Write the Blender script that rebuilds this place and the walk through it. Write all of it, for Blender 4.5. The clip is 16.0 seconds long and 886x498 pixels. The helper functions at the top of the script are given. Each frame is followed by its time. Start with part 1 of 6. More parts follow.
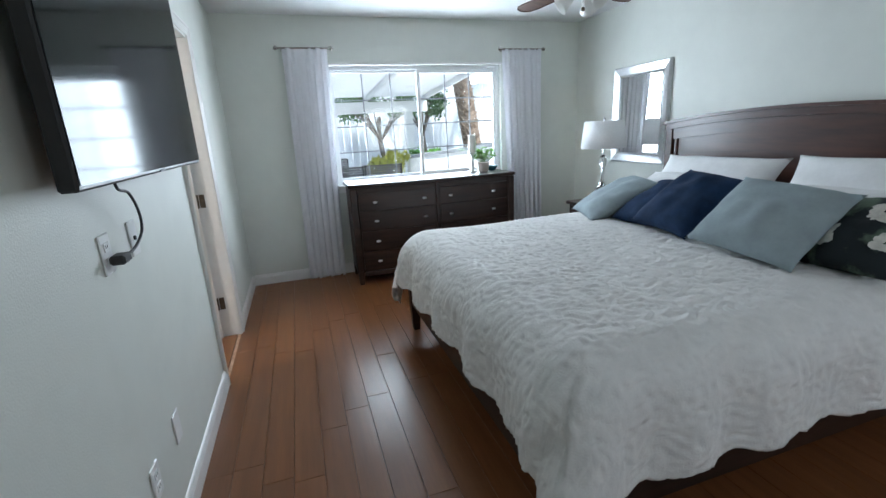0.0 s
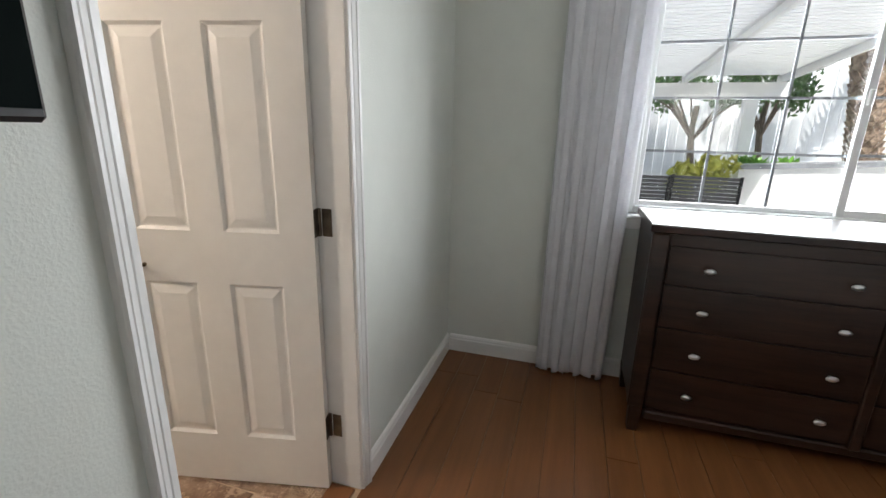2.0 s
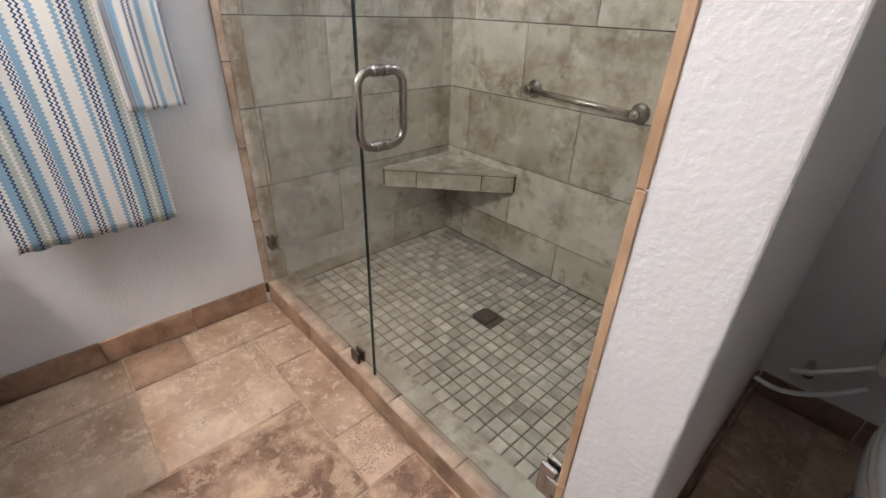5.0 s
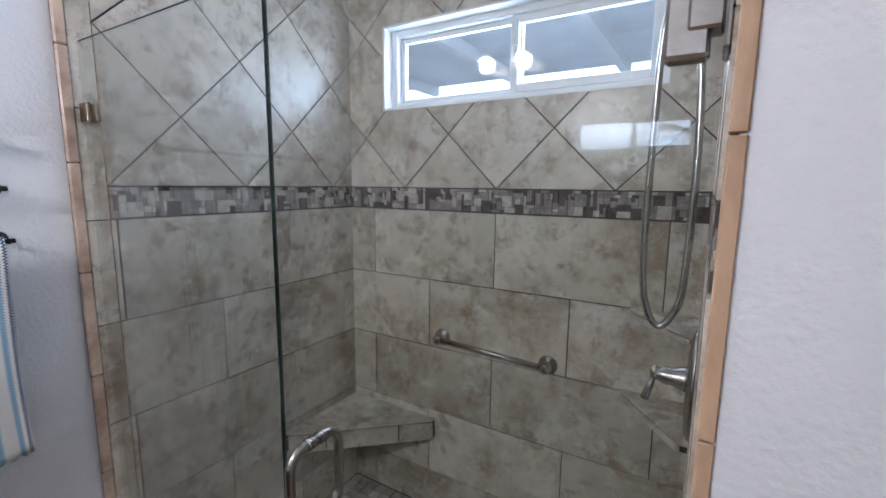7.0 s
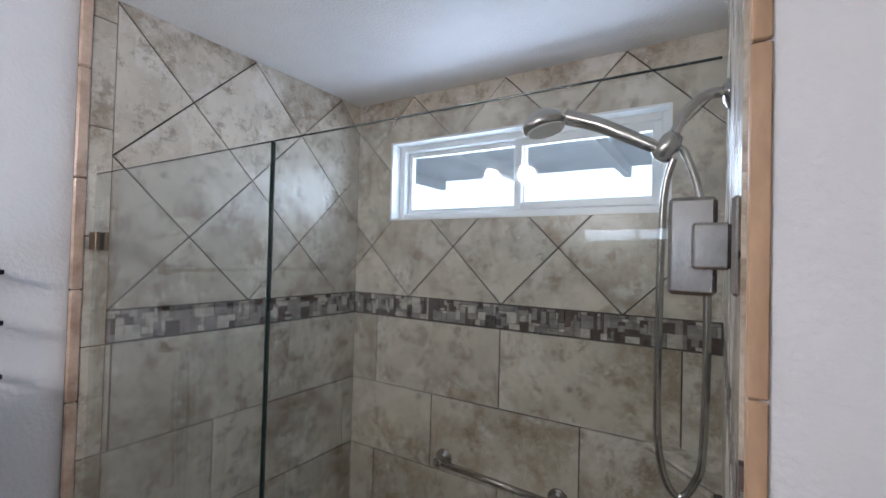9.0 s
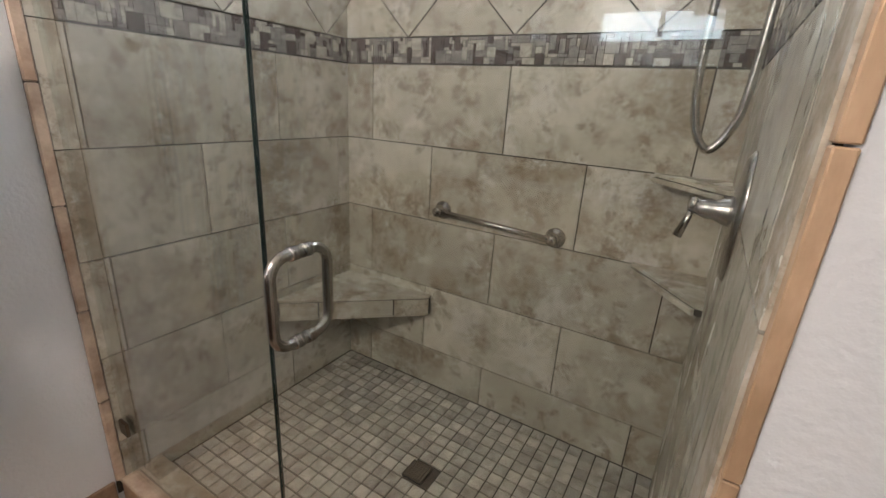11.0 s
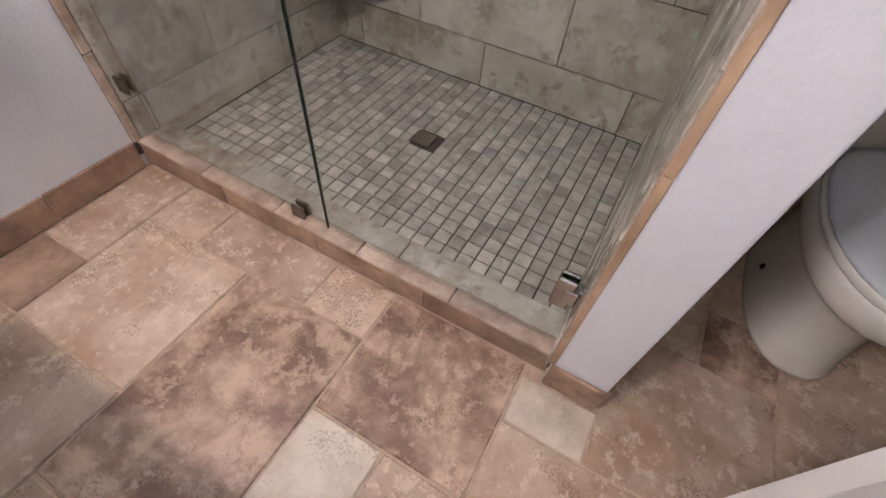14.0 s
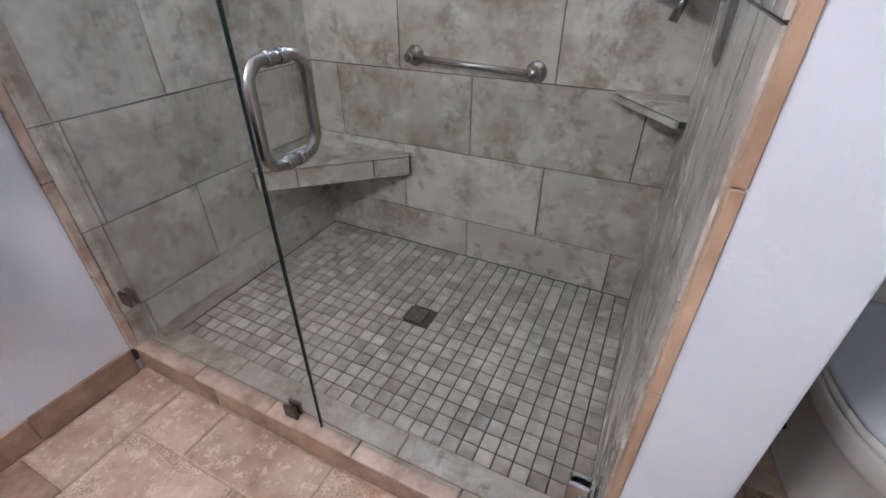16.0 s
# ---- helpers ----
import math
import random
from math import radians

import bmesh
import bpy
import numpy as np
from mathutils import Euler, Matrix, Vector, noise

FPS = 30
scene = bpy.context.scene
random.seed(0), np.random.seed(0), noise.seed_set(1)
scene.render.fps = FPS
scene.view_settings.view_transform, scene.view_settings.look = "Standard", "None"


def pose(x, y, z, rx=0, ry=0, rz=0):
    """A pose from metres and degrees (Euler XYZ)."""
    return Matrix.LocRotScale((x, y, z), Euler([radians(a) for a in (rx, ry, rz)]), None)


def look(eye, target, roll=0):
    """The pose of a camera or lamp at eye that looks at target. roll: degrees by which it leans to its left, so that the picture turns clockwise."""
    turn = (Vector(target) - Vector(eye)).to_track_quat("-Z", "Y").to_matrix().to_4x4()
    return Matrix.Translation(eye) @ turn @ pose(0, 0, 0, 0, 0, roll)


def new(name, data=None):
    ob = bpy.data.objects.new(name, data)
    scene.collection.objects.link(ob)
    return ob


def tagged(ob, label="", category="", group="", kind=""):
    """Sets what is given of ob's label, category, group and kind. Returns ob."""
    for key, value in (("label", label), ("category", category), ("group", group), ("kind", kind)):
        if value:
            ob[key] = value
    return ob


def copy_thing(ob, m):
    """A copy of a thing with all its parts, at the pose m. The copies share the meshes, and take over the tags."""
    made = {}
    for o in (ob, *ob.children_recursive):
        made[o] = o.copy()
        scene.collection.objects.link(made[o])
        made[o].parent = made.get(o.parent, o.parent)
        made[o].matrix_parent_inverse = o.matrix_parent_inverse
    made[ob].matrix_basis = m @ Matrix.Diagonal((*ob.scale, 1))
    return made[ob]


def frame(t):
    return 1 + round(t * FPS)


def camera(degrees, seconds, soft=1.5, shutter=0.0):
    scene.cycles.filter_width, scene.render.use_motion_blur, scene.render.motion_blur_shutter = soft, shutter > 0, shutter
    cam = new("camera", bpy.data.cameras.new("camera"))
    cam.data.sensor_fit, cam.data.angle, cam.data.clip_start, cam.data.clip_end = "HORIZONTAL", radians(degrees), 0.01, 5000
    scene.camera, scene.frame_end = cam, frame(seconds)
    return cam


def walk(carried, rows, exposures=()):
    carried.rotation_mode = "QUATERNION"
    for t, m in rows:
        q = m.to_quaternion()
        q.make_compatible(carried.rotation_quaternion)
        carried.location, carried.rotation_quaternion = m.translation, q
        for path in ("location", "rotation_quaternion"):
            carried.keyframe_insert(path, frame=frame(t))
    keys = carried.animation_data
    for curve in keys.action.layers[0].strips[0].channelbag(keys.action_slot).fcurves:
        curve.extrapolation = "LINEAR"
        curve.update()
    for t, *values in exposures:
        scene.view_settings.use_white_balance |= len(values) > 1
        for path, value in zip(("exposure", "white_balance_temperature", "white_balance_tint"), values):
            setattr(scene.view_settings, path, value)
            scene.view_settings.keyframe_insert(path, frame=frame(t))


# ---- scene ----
cam = camera(90.8, 16.0)
PATH = [
    (0, (-0.071, 0.274, 1.396), (0.508, 2.115, 0.871), -3.0),
    (0.5, (0.139, 0.858, 1.378), (0.435, 2.788, 0.946), -1.5),
    (1, (0.149, 1.408, 1.324), (0.286, 3.36, 0.909), -0.2),
    (1.5, (0.112, 1.938, 1.315), (0.064, 3.879, 0.836), 0.6),
    (2, (0.013, 2.413, 1.304), (-0.532, 4.263, 0.775), 1.2),
    (2.5, (-0.236, 2.786, 1.238), (-1.224, 4.411, 0.618), 5.6),
    (3, (-0.527, 3.056, 1.151), (-1.9, 4.319, 0.429), 9.5),
    (3.2, (-0.634, 3.099, 1.159), (-2.124, 4.172, 0.367), 9.4),
    (5.3, (-1.708, 3.085, 1.232), (-2.869, 4.387, 0.254), -0.2),
    (5.4, (-1.735, 3.073, 1.243), (-2.831, 4.46, 0.307), -0.3),
    (5.5, (-1.721, 3.07, 1.256), (-2.833, 4.476, 0.369), -0.6),
    (6, (-1.749, 3.077, 1.341), (-2.803, 4.643, 0.68), -0.7),
    (6.5, (-1.774, 3.117, 1.435), (-2.809, 4.759, 0.949), 0.1),
    (7, (-1.802, 3.137, 1.575), (-2.825, 4.831, 1.284), 0.6),
    (7.5, (-1.813, 3.168, 1.687), (-2.862, 4.87, 1.641), 1.2),
    (8, (-1.799, 3.145, 1.792), (-2.864, 4.831, 1.95), 1.5),
    (8.2, (-1.794, 3.146, 1.818), (-2.87, 4.82, 2.018), 1.3),
    (10.3, (-1.856, 3.218, 1.474), (-2.878, 4.894, 1.092), 2.1),
    (10.5, (-1.852, 3.214, 1.441), (-2.877, 4.881, 1.028), 2.1),
    (11, (-1.864, 3.211, 1.332), (-2.82, 4.847, 0.693), 3.5),
    (11.5, (-1.859, 3.201, 1.247), (-2.715, 4.771, 0.352), 5.4),
    (12, (-1.858, 3.175, 1.193), (-2.631, 4.665, 0.106), 6.5),
    (12.5, (-1.863, 3.161, 1.163), (-2.566, 4.584, -0.054), 6.9),
    (13, (-1.863, 3.118, 1.134), (-2.491, 4.43, -0.239), 5.8),
    (13.5, (-1.859, 3.065, 1.09), (-2.407, 4.245, -0.429), 6.3),
    (14, (-1.857, 3.07, 1.093), (-2.374, 4.213, -0.465), 6.4),
    (14.5, (-1.855, 3.084, 1.115), (-2.412, 4.273, -0.393), 4.6),
    (15, (-1.866, 3.103, 1.153), (-2.498, 4.399, -0.233), 2.5),
    (15.5, (-1.873, 3.131, 1.189), (-2.57, 4.543, -0.044), 0.8),
    (16, (-1.873, 3.15, 1.198), (-2.606, 4.657, 0.107), 0.1),
]
EXPOSURES = [(0, 0.44, 5650, 6), (1, 0.42, 6250, 9), (2, 0.14, 6500, 11), (2.5, 0.35, 6500, 13), (3, 0.46, 6250, 15), (5.5, 0.18, 5600, 13), (6.2, -0.10, 5350, 13), (7, -0.50, 5100, 14), (8, -0.96, 5100, 14), (9.2, -0.70, 5400, 13), (10.5, -0.32, 6000, 12), (11.5, -0.06, 5850, 13), (13, 0.21, 5750, 19), (14, 0.22, 5550, 20), (15, 0.30, 5250, 17), (16, 0.2, 5030, 17)]
walk(cam, [(t, look(eye, target, roll)) for t, eye, target, roll in PATH], EXPOSURES)

# ---- light ----
world = bpy.data.worlds.new("world")
scene.world = world
world.use_nodes = True
wn = world.node_tree
sky = wn.nodes.new("ShaderNodeTexSky")
sky.sky_type, sky.sun_disc = "NISHITA", False
sky.sun_elevation, sky.sun_rotation = radians(52), radians(150)
wn.links.new(sky.outputs[0], wn.nodes["Background"].inputs[0])
wn.nodes["Background"].inputs[1].default_value = 0.15


def lamp(name, kind, m, energy, color=(1, 1, 1), size=None, size_y=None):
    data = bpy.data.lights.new(name, kind)
    data.energy, data.color = energy, color
    if kind == "AREA":
        data.shape, data.size, data.size_y = "RECTANGLE", size, size_y
    ob = new(name, data)
    ob.matrix_world = m
    return ob


sun = lamp("sun", "SUN", look((0, 0, 20), (-3.5, 9.0, 8.0)), 5.0, (1, 0.95, 0.87))
sun.data.angle = radians(0.5)
# daylight by the two windows; the south lamp is an added fill from behind
lamp("bedroom_window_light", "AREA", pose(1.18, 4.93, 1.47, -90, 0, 0), 55, (0.93, 0.97, 1.0), 1.66, 0.95)
lamp("south_fill_light", "AREA", pose(2.1, -1.66, 1.5, 90, 0, 0), 9, (1.0, 0.97, 0.93), 1.1, 1.0)
lamp("shower_window_light", "AREA", pose(-2.5, 4.94, 2.078, -90, 0, 0), 16, (0.9, 0.95, 1.0), 1.05, 0.3)

# ---- materials ----
MATS = {}


def mat(name, color, rough=0.5, var=0.0, scale=8.0, bump=0.0, bscale=60.0, metal=0.0, spec=0.5, rand=0.0, second=None, stretch=(1, 1, 1), detail=6.0, coat=0.0, roughvar=0.0, warp=0.0, mid=(0.35, 0.65), fine_amt=None, pits=0.0, stain=(), island=False):
    """A principled surface: two tones mixed by noise, a tint per piece, and a fine relief."""
    m = bpy.data.materials.new(name)
    m.use_nodes = True
    t = m.node_tree
    n, l = t.nodes, t.links
    p = n["Principled BSDF"]
    p.inputs["Roughness"].default_value, p.inputs["Metallic"].default_value = rough, metal
    p.inputs["Specular IOR Level"].default_value = spec
    p.inputs["Coat Weight"].default_value = coat
    p.inputs["Coat Roughness"].default_value = 0.15
    p.inputs["Base Color"].default_value = (*color, 1)
    geo = n.new("ShaderNodeNewGeometry")
    info = n.new("ShaderNodeObjectInfo")
    chance = geo.outputs["Random Per Island"] if island else info.outputs["Random"]
    mapping = n.new("ShaderNodeMapping")
    mapping.inputs["Scale"].default_value = stretch
    off = n.new("ShaderNodeVectorMath")
    off.operation = "MULTIPLY_ADD"
    comb = n.new("ShaderNodeCombineXYZ")
    for k in range(3):
        l.new(chance, comb.inputs[k])
    l.new(comb.outputs[0], off.inputs[0])
    off.inputs[1].default_value = (37 * rand * 8 if rand else 0,) * 3
    l.new(geo.outputs["Position"], off.inputs[2])
    l.new(off.outputs[0], mapping.inputs["Vector"])
    if var > 0 or second:
        noise_a = n.new("ShaderNodeTexNoise")
        noise_a.inputs["Scale"].default_value, noise_a.inputs["Detail"].default_value = scale, detail
        noise_a.inputs["Roughness"].default_value, noise_a.inputs["Distortion"].default_value = 0.62, warp
        l.new(mapping.outputs[0], noise_a.inputs["Vector"])
        ramp = n.new("ShaderNodeValToRGB")
        lo = tuple(c * (1 - var) for c in color)
        hi = second if second else tuple(min(1, c * (1 + var)) for c in color)
        ramp.color_ramp.elements[0].position, ramp.color_ramp.elements[1].position = mid
        ramp.color_ramp.elements[0].color, ramp.color_ramp.elements[1].color = (*lo, 1), (*hi, 1)
        l.new(noise_a.outputs[0], ramp.inputs[0])
        out = ramp.outputs[0]
        fine = n.new("ShaderNodeTexNoise")
        fine.inputs["Scale"].default_value, fine.inputs["Detail"].default_value = scale * 7, 6
        amt = max(var, 0.1) * 0.8 if fine_amt is None else fine_amt
        l.new(mapping.outputs[0], fine.inputs["Vector"])
        hsv = n.new("ShaderNodeHueSaturation")
        l.new(out, hsv.inputs["Color"])
        val = n.new("ShaderNodeMath")
        val.operation = "MULTIPLY_ADD"
        l.new(fine.outputs[0], val.inputs[0])
        val.inputs[1].default_value = amt
        add = n.new("ShaderNodeMath")
        add.operation = "MULTIPLY_ADD"
        l.new(chance, add.inputs[0])
        add.inputs[1].default_value = rand
        add.inputs[2].default_value = 1 - rand / 2 - amt / 2
        l.new(add.outputs[0], val.inputs[2])
        l.new(val.outputs[0], hsv.inputs["Value"])
        l.new(hsv.outputs[0], p.inputs["Base Color"])
        tone = hsv.outputs[0]
        for k, (amount, s_scale, s_color, edge) in enumerate(stain):
            # mineral patches with ragged edges, each kind from its own place in the noise
            sn, sr, sm, sv = n.new("ShaderNodeTexNoise"), n.new("ShaderNodeMapRange"), n.new("ShaderNodeMix"), n.new("ShaderNodeVectorMath")
            sn.inputs["Scale"].default_value, sn.inputs["Detail"].default_value, sn.inputs["Roughness"].default_value = s_scale, 15, 0.74
            sv.inputs[1].default_value = (11.3 * k, 5.7 * k, 3.1 * k)
            l.new(mapping.outputs[0], sv.inputs[0])
            l.new(sv.outputs[0], sn.inputs["Vector"])
            sr.inputs["From Min"].default_value, sr.inputs["From Max"].default_value, sr.inputs["To Max"].default_value = *edge, amount
            l.new(sn.outputs[0], sr.inputs["Value"])
            sm.data_type = "RGBA"
            l.new(sr.outputs[0], sm.inputs["Factor"])
            l.new(tone, sm.inputs["A"])
            sm.inputs["B"].default_value = (*s_color, 1)
            tone = sm.outputs["Result"]
        l.new(tone, p.inputs["Base Color"])
        if pits:
            # small dark cavities, in clusters
            pn, pc, pm, dark = n.new("ShaderNodeTexNoise"), n.new("ShaderNodeTexNoise"), n.new("ShaderNodeMath"), n.new("ShaderNodeMix")
            pn.inputs["Scale"].default_value, pn.inputs["Detail"].default_value = 150, 3
            pc.inputs["Scale"].default_value, pc.inputs["Detail"].default_value = 9, 4
            l.new(mapping.outputs[0], pn.inputs["Vector"])
            l.new(mapping.outputs[0], pc.inputs["Vector"])
            pm.operation = "MULTIPLY"
            l.new(pn.outputs[0], pm.inputs[0])
            l.new(pc.outputs[0], pm.inputs[1])
            step = n.new("ShaderNodeMapRange")
            step.inputs["From Min"].default_value, step.inputs["From Max"].default_value = 0.325, 0.375
            step.inputs["To Max"].default_value = pits
            l.new(pm.outputs[0], step.inputs["Value"])
            dark.data_type = "RGBA"
            l.new(step.outputs[0], dark.inputs["Factor"])
            l.new(tone, dark.inputs["A"])
            dark.inputs["B"].default_value = (*(c * 0.35 for c in color), 1)
            l.new(dark.outputs["Result"], p.inputs["Base Color"])
        if roughvar:
            rr = n.new("ShaderNodeMapRange")
            rr.inputs["To Min"].default_value, rr.inputs["To Max"].default_value = rough - roughvar, rough + roughvar
            l.new(noise_a.outputs[0], rr.inputs["Value"])
            l.new(rr.outputs[0], p.inputs["Roughness"])
    if bump > 0:
        nb = n.new("ShaderNodeTexNoise")
        nb.inputs["Scale"].default_value, nb.inputs["Detail"].default_value = bscale, 3
        l.new(mapping.outputs[0], nb.inputs["Vector"])
        b = n.new("ShaderNodeBump")
        b.inputs["Strength"].default_value, b.inputs["Distance"].default_value = bump, 0.004
        l.new(nb.outputs[0], b.inputs["Height"])
        l.new(b.outputs[0], p.inputs["Normal"])
    MATS[name] = m
    return m


wall_paint = mat("wall_paint", (0.70, 0.72, 0.67), 0.55, 0.03, 1.2, 0.25, 180)
bath_paint = mat("bath_paint", (0.76, 0.76, 0.78), 0.5, 0.03, 1.5, 0.5, 90)
ceiling_paint = mat("ceiling_paint", (0.82, 0.82, 0.82), 0.45, 0.03, 1.5, 0.6, 110)
trim_paint = mat("trim_paint", (0.82, 0.81, 0.79), 0.32, 0.03, 3)
door_paint = mat("door_paint", (0.80, 0.77, 0.73), 0.35, 0.03, 3, 0.06, 120)
wood_floor = mat("wood_floor", (0.155, 0.059, 0.021), 0.30, 0.14, 3, 0.06, 24, rand=0.10, second=(0.250, 0.104, 0.038), spec=0.4, stretch=(6, 0.35, 1), roughvar=0.05, mid=(0.15, 0.85), fine_amt=0.20)
floor_gap = mat("floor_gap", (0.09, 0.035, 0.014), 0.7)
dark_wood = mat("dark_wood", (0.020, 0.010, 0.007), 0.36, 0.4, 4, 0.05, 40, second=(0.036, 0.017, 0.011), stretch=(0.5, 4, 6), coat=0.08, spec=0.35)
head_wood = mat("head_wood", (0.060, 0.022, 0.015), 0.32, 0.35, 3, 0.05, 40, second=(0.085, 0.033, 0.023), stretch=(4, 0.5, 5), coat=0.2)
vanity_wood = mat("vanity_wood", (0.055, 0.026, 0.013), 0.42, 0.45, 5, 0.08, 50, second=(0.10, 0.05, 0.026), stretch=(5, 5, 0.6))
granite = mat("granite", (0.18, 0.12, 0.08), 0.2, 0.5, 40, second=(0.55, 0.46, 0.36))
cover_white = mat("cover_white", (0.80, 0.79, 0.77), 0.85, 0.04, 14, 0.35, 160, spec=0.2)
linen_white = mat("linen_white", (0.80, 0.80, 0.80), 0.85, 0.05, 9, 0.3, 120, spec=0.2)
pillow_blue = mat("pillow_blue", (0.31, 0.365, 0.385), 0.9, 0.10, 7, 0.3, 300, spec=0.15)
pillow_navy = mat("pillow_navy", (0.012, 0.030, 0.075), 0.85, 0.25, 10, 0.3, 300, spec=0.2)
pillow_floral = mat("pillow_floral", (0.012, 0.022, 0.028), 0.85, 0.4, 8, 0.3, 300, second=(0.10, 0.14, 0.10), mid=(0.5, 0.62))
petal_white = mat("petal_white", (0.68, 0.66, 0.60), 0.85, 0.15, 30)
shade_white = mat("shade_white", (0.80, 0.80, 0.80), 0.8, 0.03, 60, 0.1, 300)
silver = mat("silver", (0.72, 0.73, 0.75), 0.28, 0.06, 20, metal=0.85)
nickel = mat("nickel", (0.40, 0.375, 0.345), 0.24, 0.08, 40, metal=1.0, roughvar=0.05)
chrome = mat("chrome", (0.75, 0.76, 0.78), 0.12, metal=1.0)
bronze = mat("bronze", (0.16, 0.125, 0.09), 0.38, 0.25, 30, metal=0.9)
antique_brass = mat("antique_brass", (0.27, 0.20, 0.12), 0.26, 0.2, 30, metal=0.95)
black_iron = mat("black_iron", (0.02, 0.02, 0.02), 0.45, 0.2, 20, metal=0.5)
black_plastic = mat("black_plastic", (0.012, 0.012, 0.013), 0.4)
screen_black = mat("screen_black", (0.006, 0.009, 0.009), 0.09, spec=0.09)
plastic_white = mat("plastic_white", (0.80, 0.81, 0.80), 0.3)
vinyl_white = mat("vinyl_white", (0.80, 0.81, 0.82), 0.3, 0.02, 6)
porcelain = mat("porcelain", (0.80, 0.77, 0.69), 0.10, 0.02, 5)
seat_grey = mat("seat_grey", (0.66, 0.68, 0.70), 0.2, 0.02, 5)
wall_tile = mat("wall_tile", (0.49, 0.435, 0.345), 0.27, 0.18, 2.2, 0.12, 60, rand=0.16, second=(0.66, 0.62, 0.53), warp=0.2, detail=8, roughvar=0.07, mid=(0.25, 0.75), fine_amt=0.25, stain=((0.72, 2.8, (0.225, 0.168, 0.105), (0.48, 0.62)), (0.60, 5.5, (0.70, 0.67, 0.62), (0.53, 0.61)), (0.58, 13, (0.20, 0.15, 0.10), (0.525, 0.61)), (0.3, 46, (0.62, 0.58, 0.50), (0.54, 0.61))))
wall_grout = mat("wall_grout", (0.055, 0.045, 0.035), 0.85, 0.1, 30)
mosaic_tile = mat("mosaic_tile", (0.40, 0.36, 0.295), 0.36, 0.20, 14, 0.15, 90, rand=0.45, second=(0.60, 0.56, 0.49))
mosaic_joined = mat("mosaic_joined", (0.40, 0.36, 0.295), 0.36, 0.20, 14, 0.15, 90, rand=0.45, second=(0.60, 0.56, 0.49), island=True)
mosaic_grout = mat("mosaic_grout", (0.06, 0.05, 0.04), 0.9, 0.1, 40)
band_tile = mat("band_tile", (0.16, 0.135, 0.115), 0.22, 0.2, 30, rand=1.1, second=(0.30, 0.27, 0.24))
travertine = mat("travertine", (0.49, 0.325, 0.21), 0.42, 0.20, 5, 0.45, 45, rand=0.26, second=(0.67, 0.51, 0.375), detail=12, warp=0.2, roughvar=0.08, fine_amt=0.28, pits=0.5, stain=((0.45, 4.0, (0.40, 0.235, 0.13), (0.51, 0.63)), (0.55, 24, (0.80, 0.66, 0.52), (0.53, 0.59))))
travertine_brown = mat("travertine_brown", (0.30, 0.17, 0.105), 0.42, 0.35, 6, 0.35, 45, rand=0.1, second=(0.60, 0.43, 0.30), detail=14, warp=0.3, mid=(0.42, 0.62), fine_amt=0.5, pits=0.5, stain=((0.75, 4.0, (0.20, 0.105, 0.058), (0.51, 0.63)), (0.6, 20, (0.66, 0.48, 0.34), (0.52, 0.58))))
travertine_pale = mat("travertine_pale", (0.56, 0.45, 0.33), 0.42, 0.12, 6, 0.3, 45, rand=0.1, second=(0.78, 0.68, 0.54), detail=12, fine_amt=0.2, pits=0.45, stain=((0.4, 5.0, (0.52, 0.35, 0.22), (0.50, 0.62)), (0.35, 22, (0.80, 0.70, 0.57), (0.53, 0.60))))
skirt_stone = mat("skirt_stone", (0.25, 0.145, 0.09), 0.4, 0.3, 9, 0.25, 60, rand=0.2, second=(0.44, 0.29, 0.19), detail=9)
curb_stone = mat("curb_stone", (0.40, 0.27, 0.19), 0.36, 0.25, 9, 0.25, 60, rand=0.15, second=(0.60, 0.47, 0.36), detail=9)
floor_grout = mat("floor_grout", (0.52, 0.38, 0.27), 0.9, 0.2, 30)
edge_tan = mat("edge_tan", (0.40, 0.255, 0.145), 0.45, 0.2, 14, 0.15, 60, second=(0.54, 0.37, 0.235), stretch=(1, 1, 0.3))
stucco = mat("stucco", (0.88, 0.88, 0.87), 0.8, 0.05, 3, 0.4, 60)
concrete = mat("concrete", (0.66, 0.64, 0.61), 0.8, 0.12, 3, 0.2, 40)
coping_grey = mat("coping_grey", (0.30, 0.31, 0.33), 0.7, 0.2, 8)
fence_white = mat("fence_white", (0.78, 0.80, 0.82), 0.7, 0.12, 3, rand=0.12, stretch=(1, 1, 0.2))
palm_bark = mat("palm_bark", (0.24, 0.165, 0.115), 0.9, 0.5, 14, 0.5, 40, second=(0.48, 0.36, 0.27))
bark = mat("bark", (0.13, 0.10, 0.075), 0.9, 0.3, 12, 0.4, 30)
leaf_green = mat("leaf_green", (0.045, 0.12, 0.025), 0.5, 0.4, 6, rand=0.2, second=(0.10, 0.22, 0.05))
leaf_bright = mat("leaf_bright", (0.09, 0.30, 0.02), 0.4, 0.3, 40, second=(0.20, 0.46, 0.05))
leaf_yellow = mat("leaf_yellow", (0.42, 0.45, 0.05), 0.5, 0.3, 20, second=(0.60, 0.58, 0.12))
wicker = mat("wicker", (0.09, 0.085, 0.085), 0.6, 0.3, 60, 0.4, 200)
clay_pot = mat("clay_pot", (0.62, 0.58, 0.52), 0.6, 0.08, 20)
candle_wax = mat("candle_wax", (0.62, 0.60, 0.55), 0.55)
teal_glaze = mat("teal_glaze", (0.03, 0.16, 0.19), 0.25)
fan_wood = mat("fan_wood", (0.10, 0.045, 0.025), 0.4, 0.3, 6, stretch=(1, 6, 1))
coral_grey = mat("coral_grey", (0.35, 0.36, 0.38), 0.7, 0.2, 30)


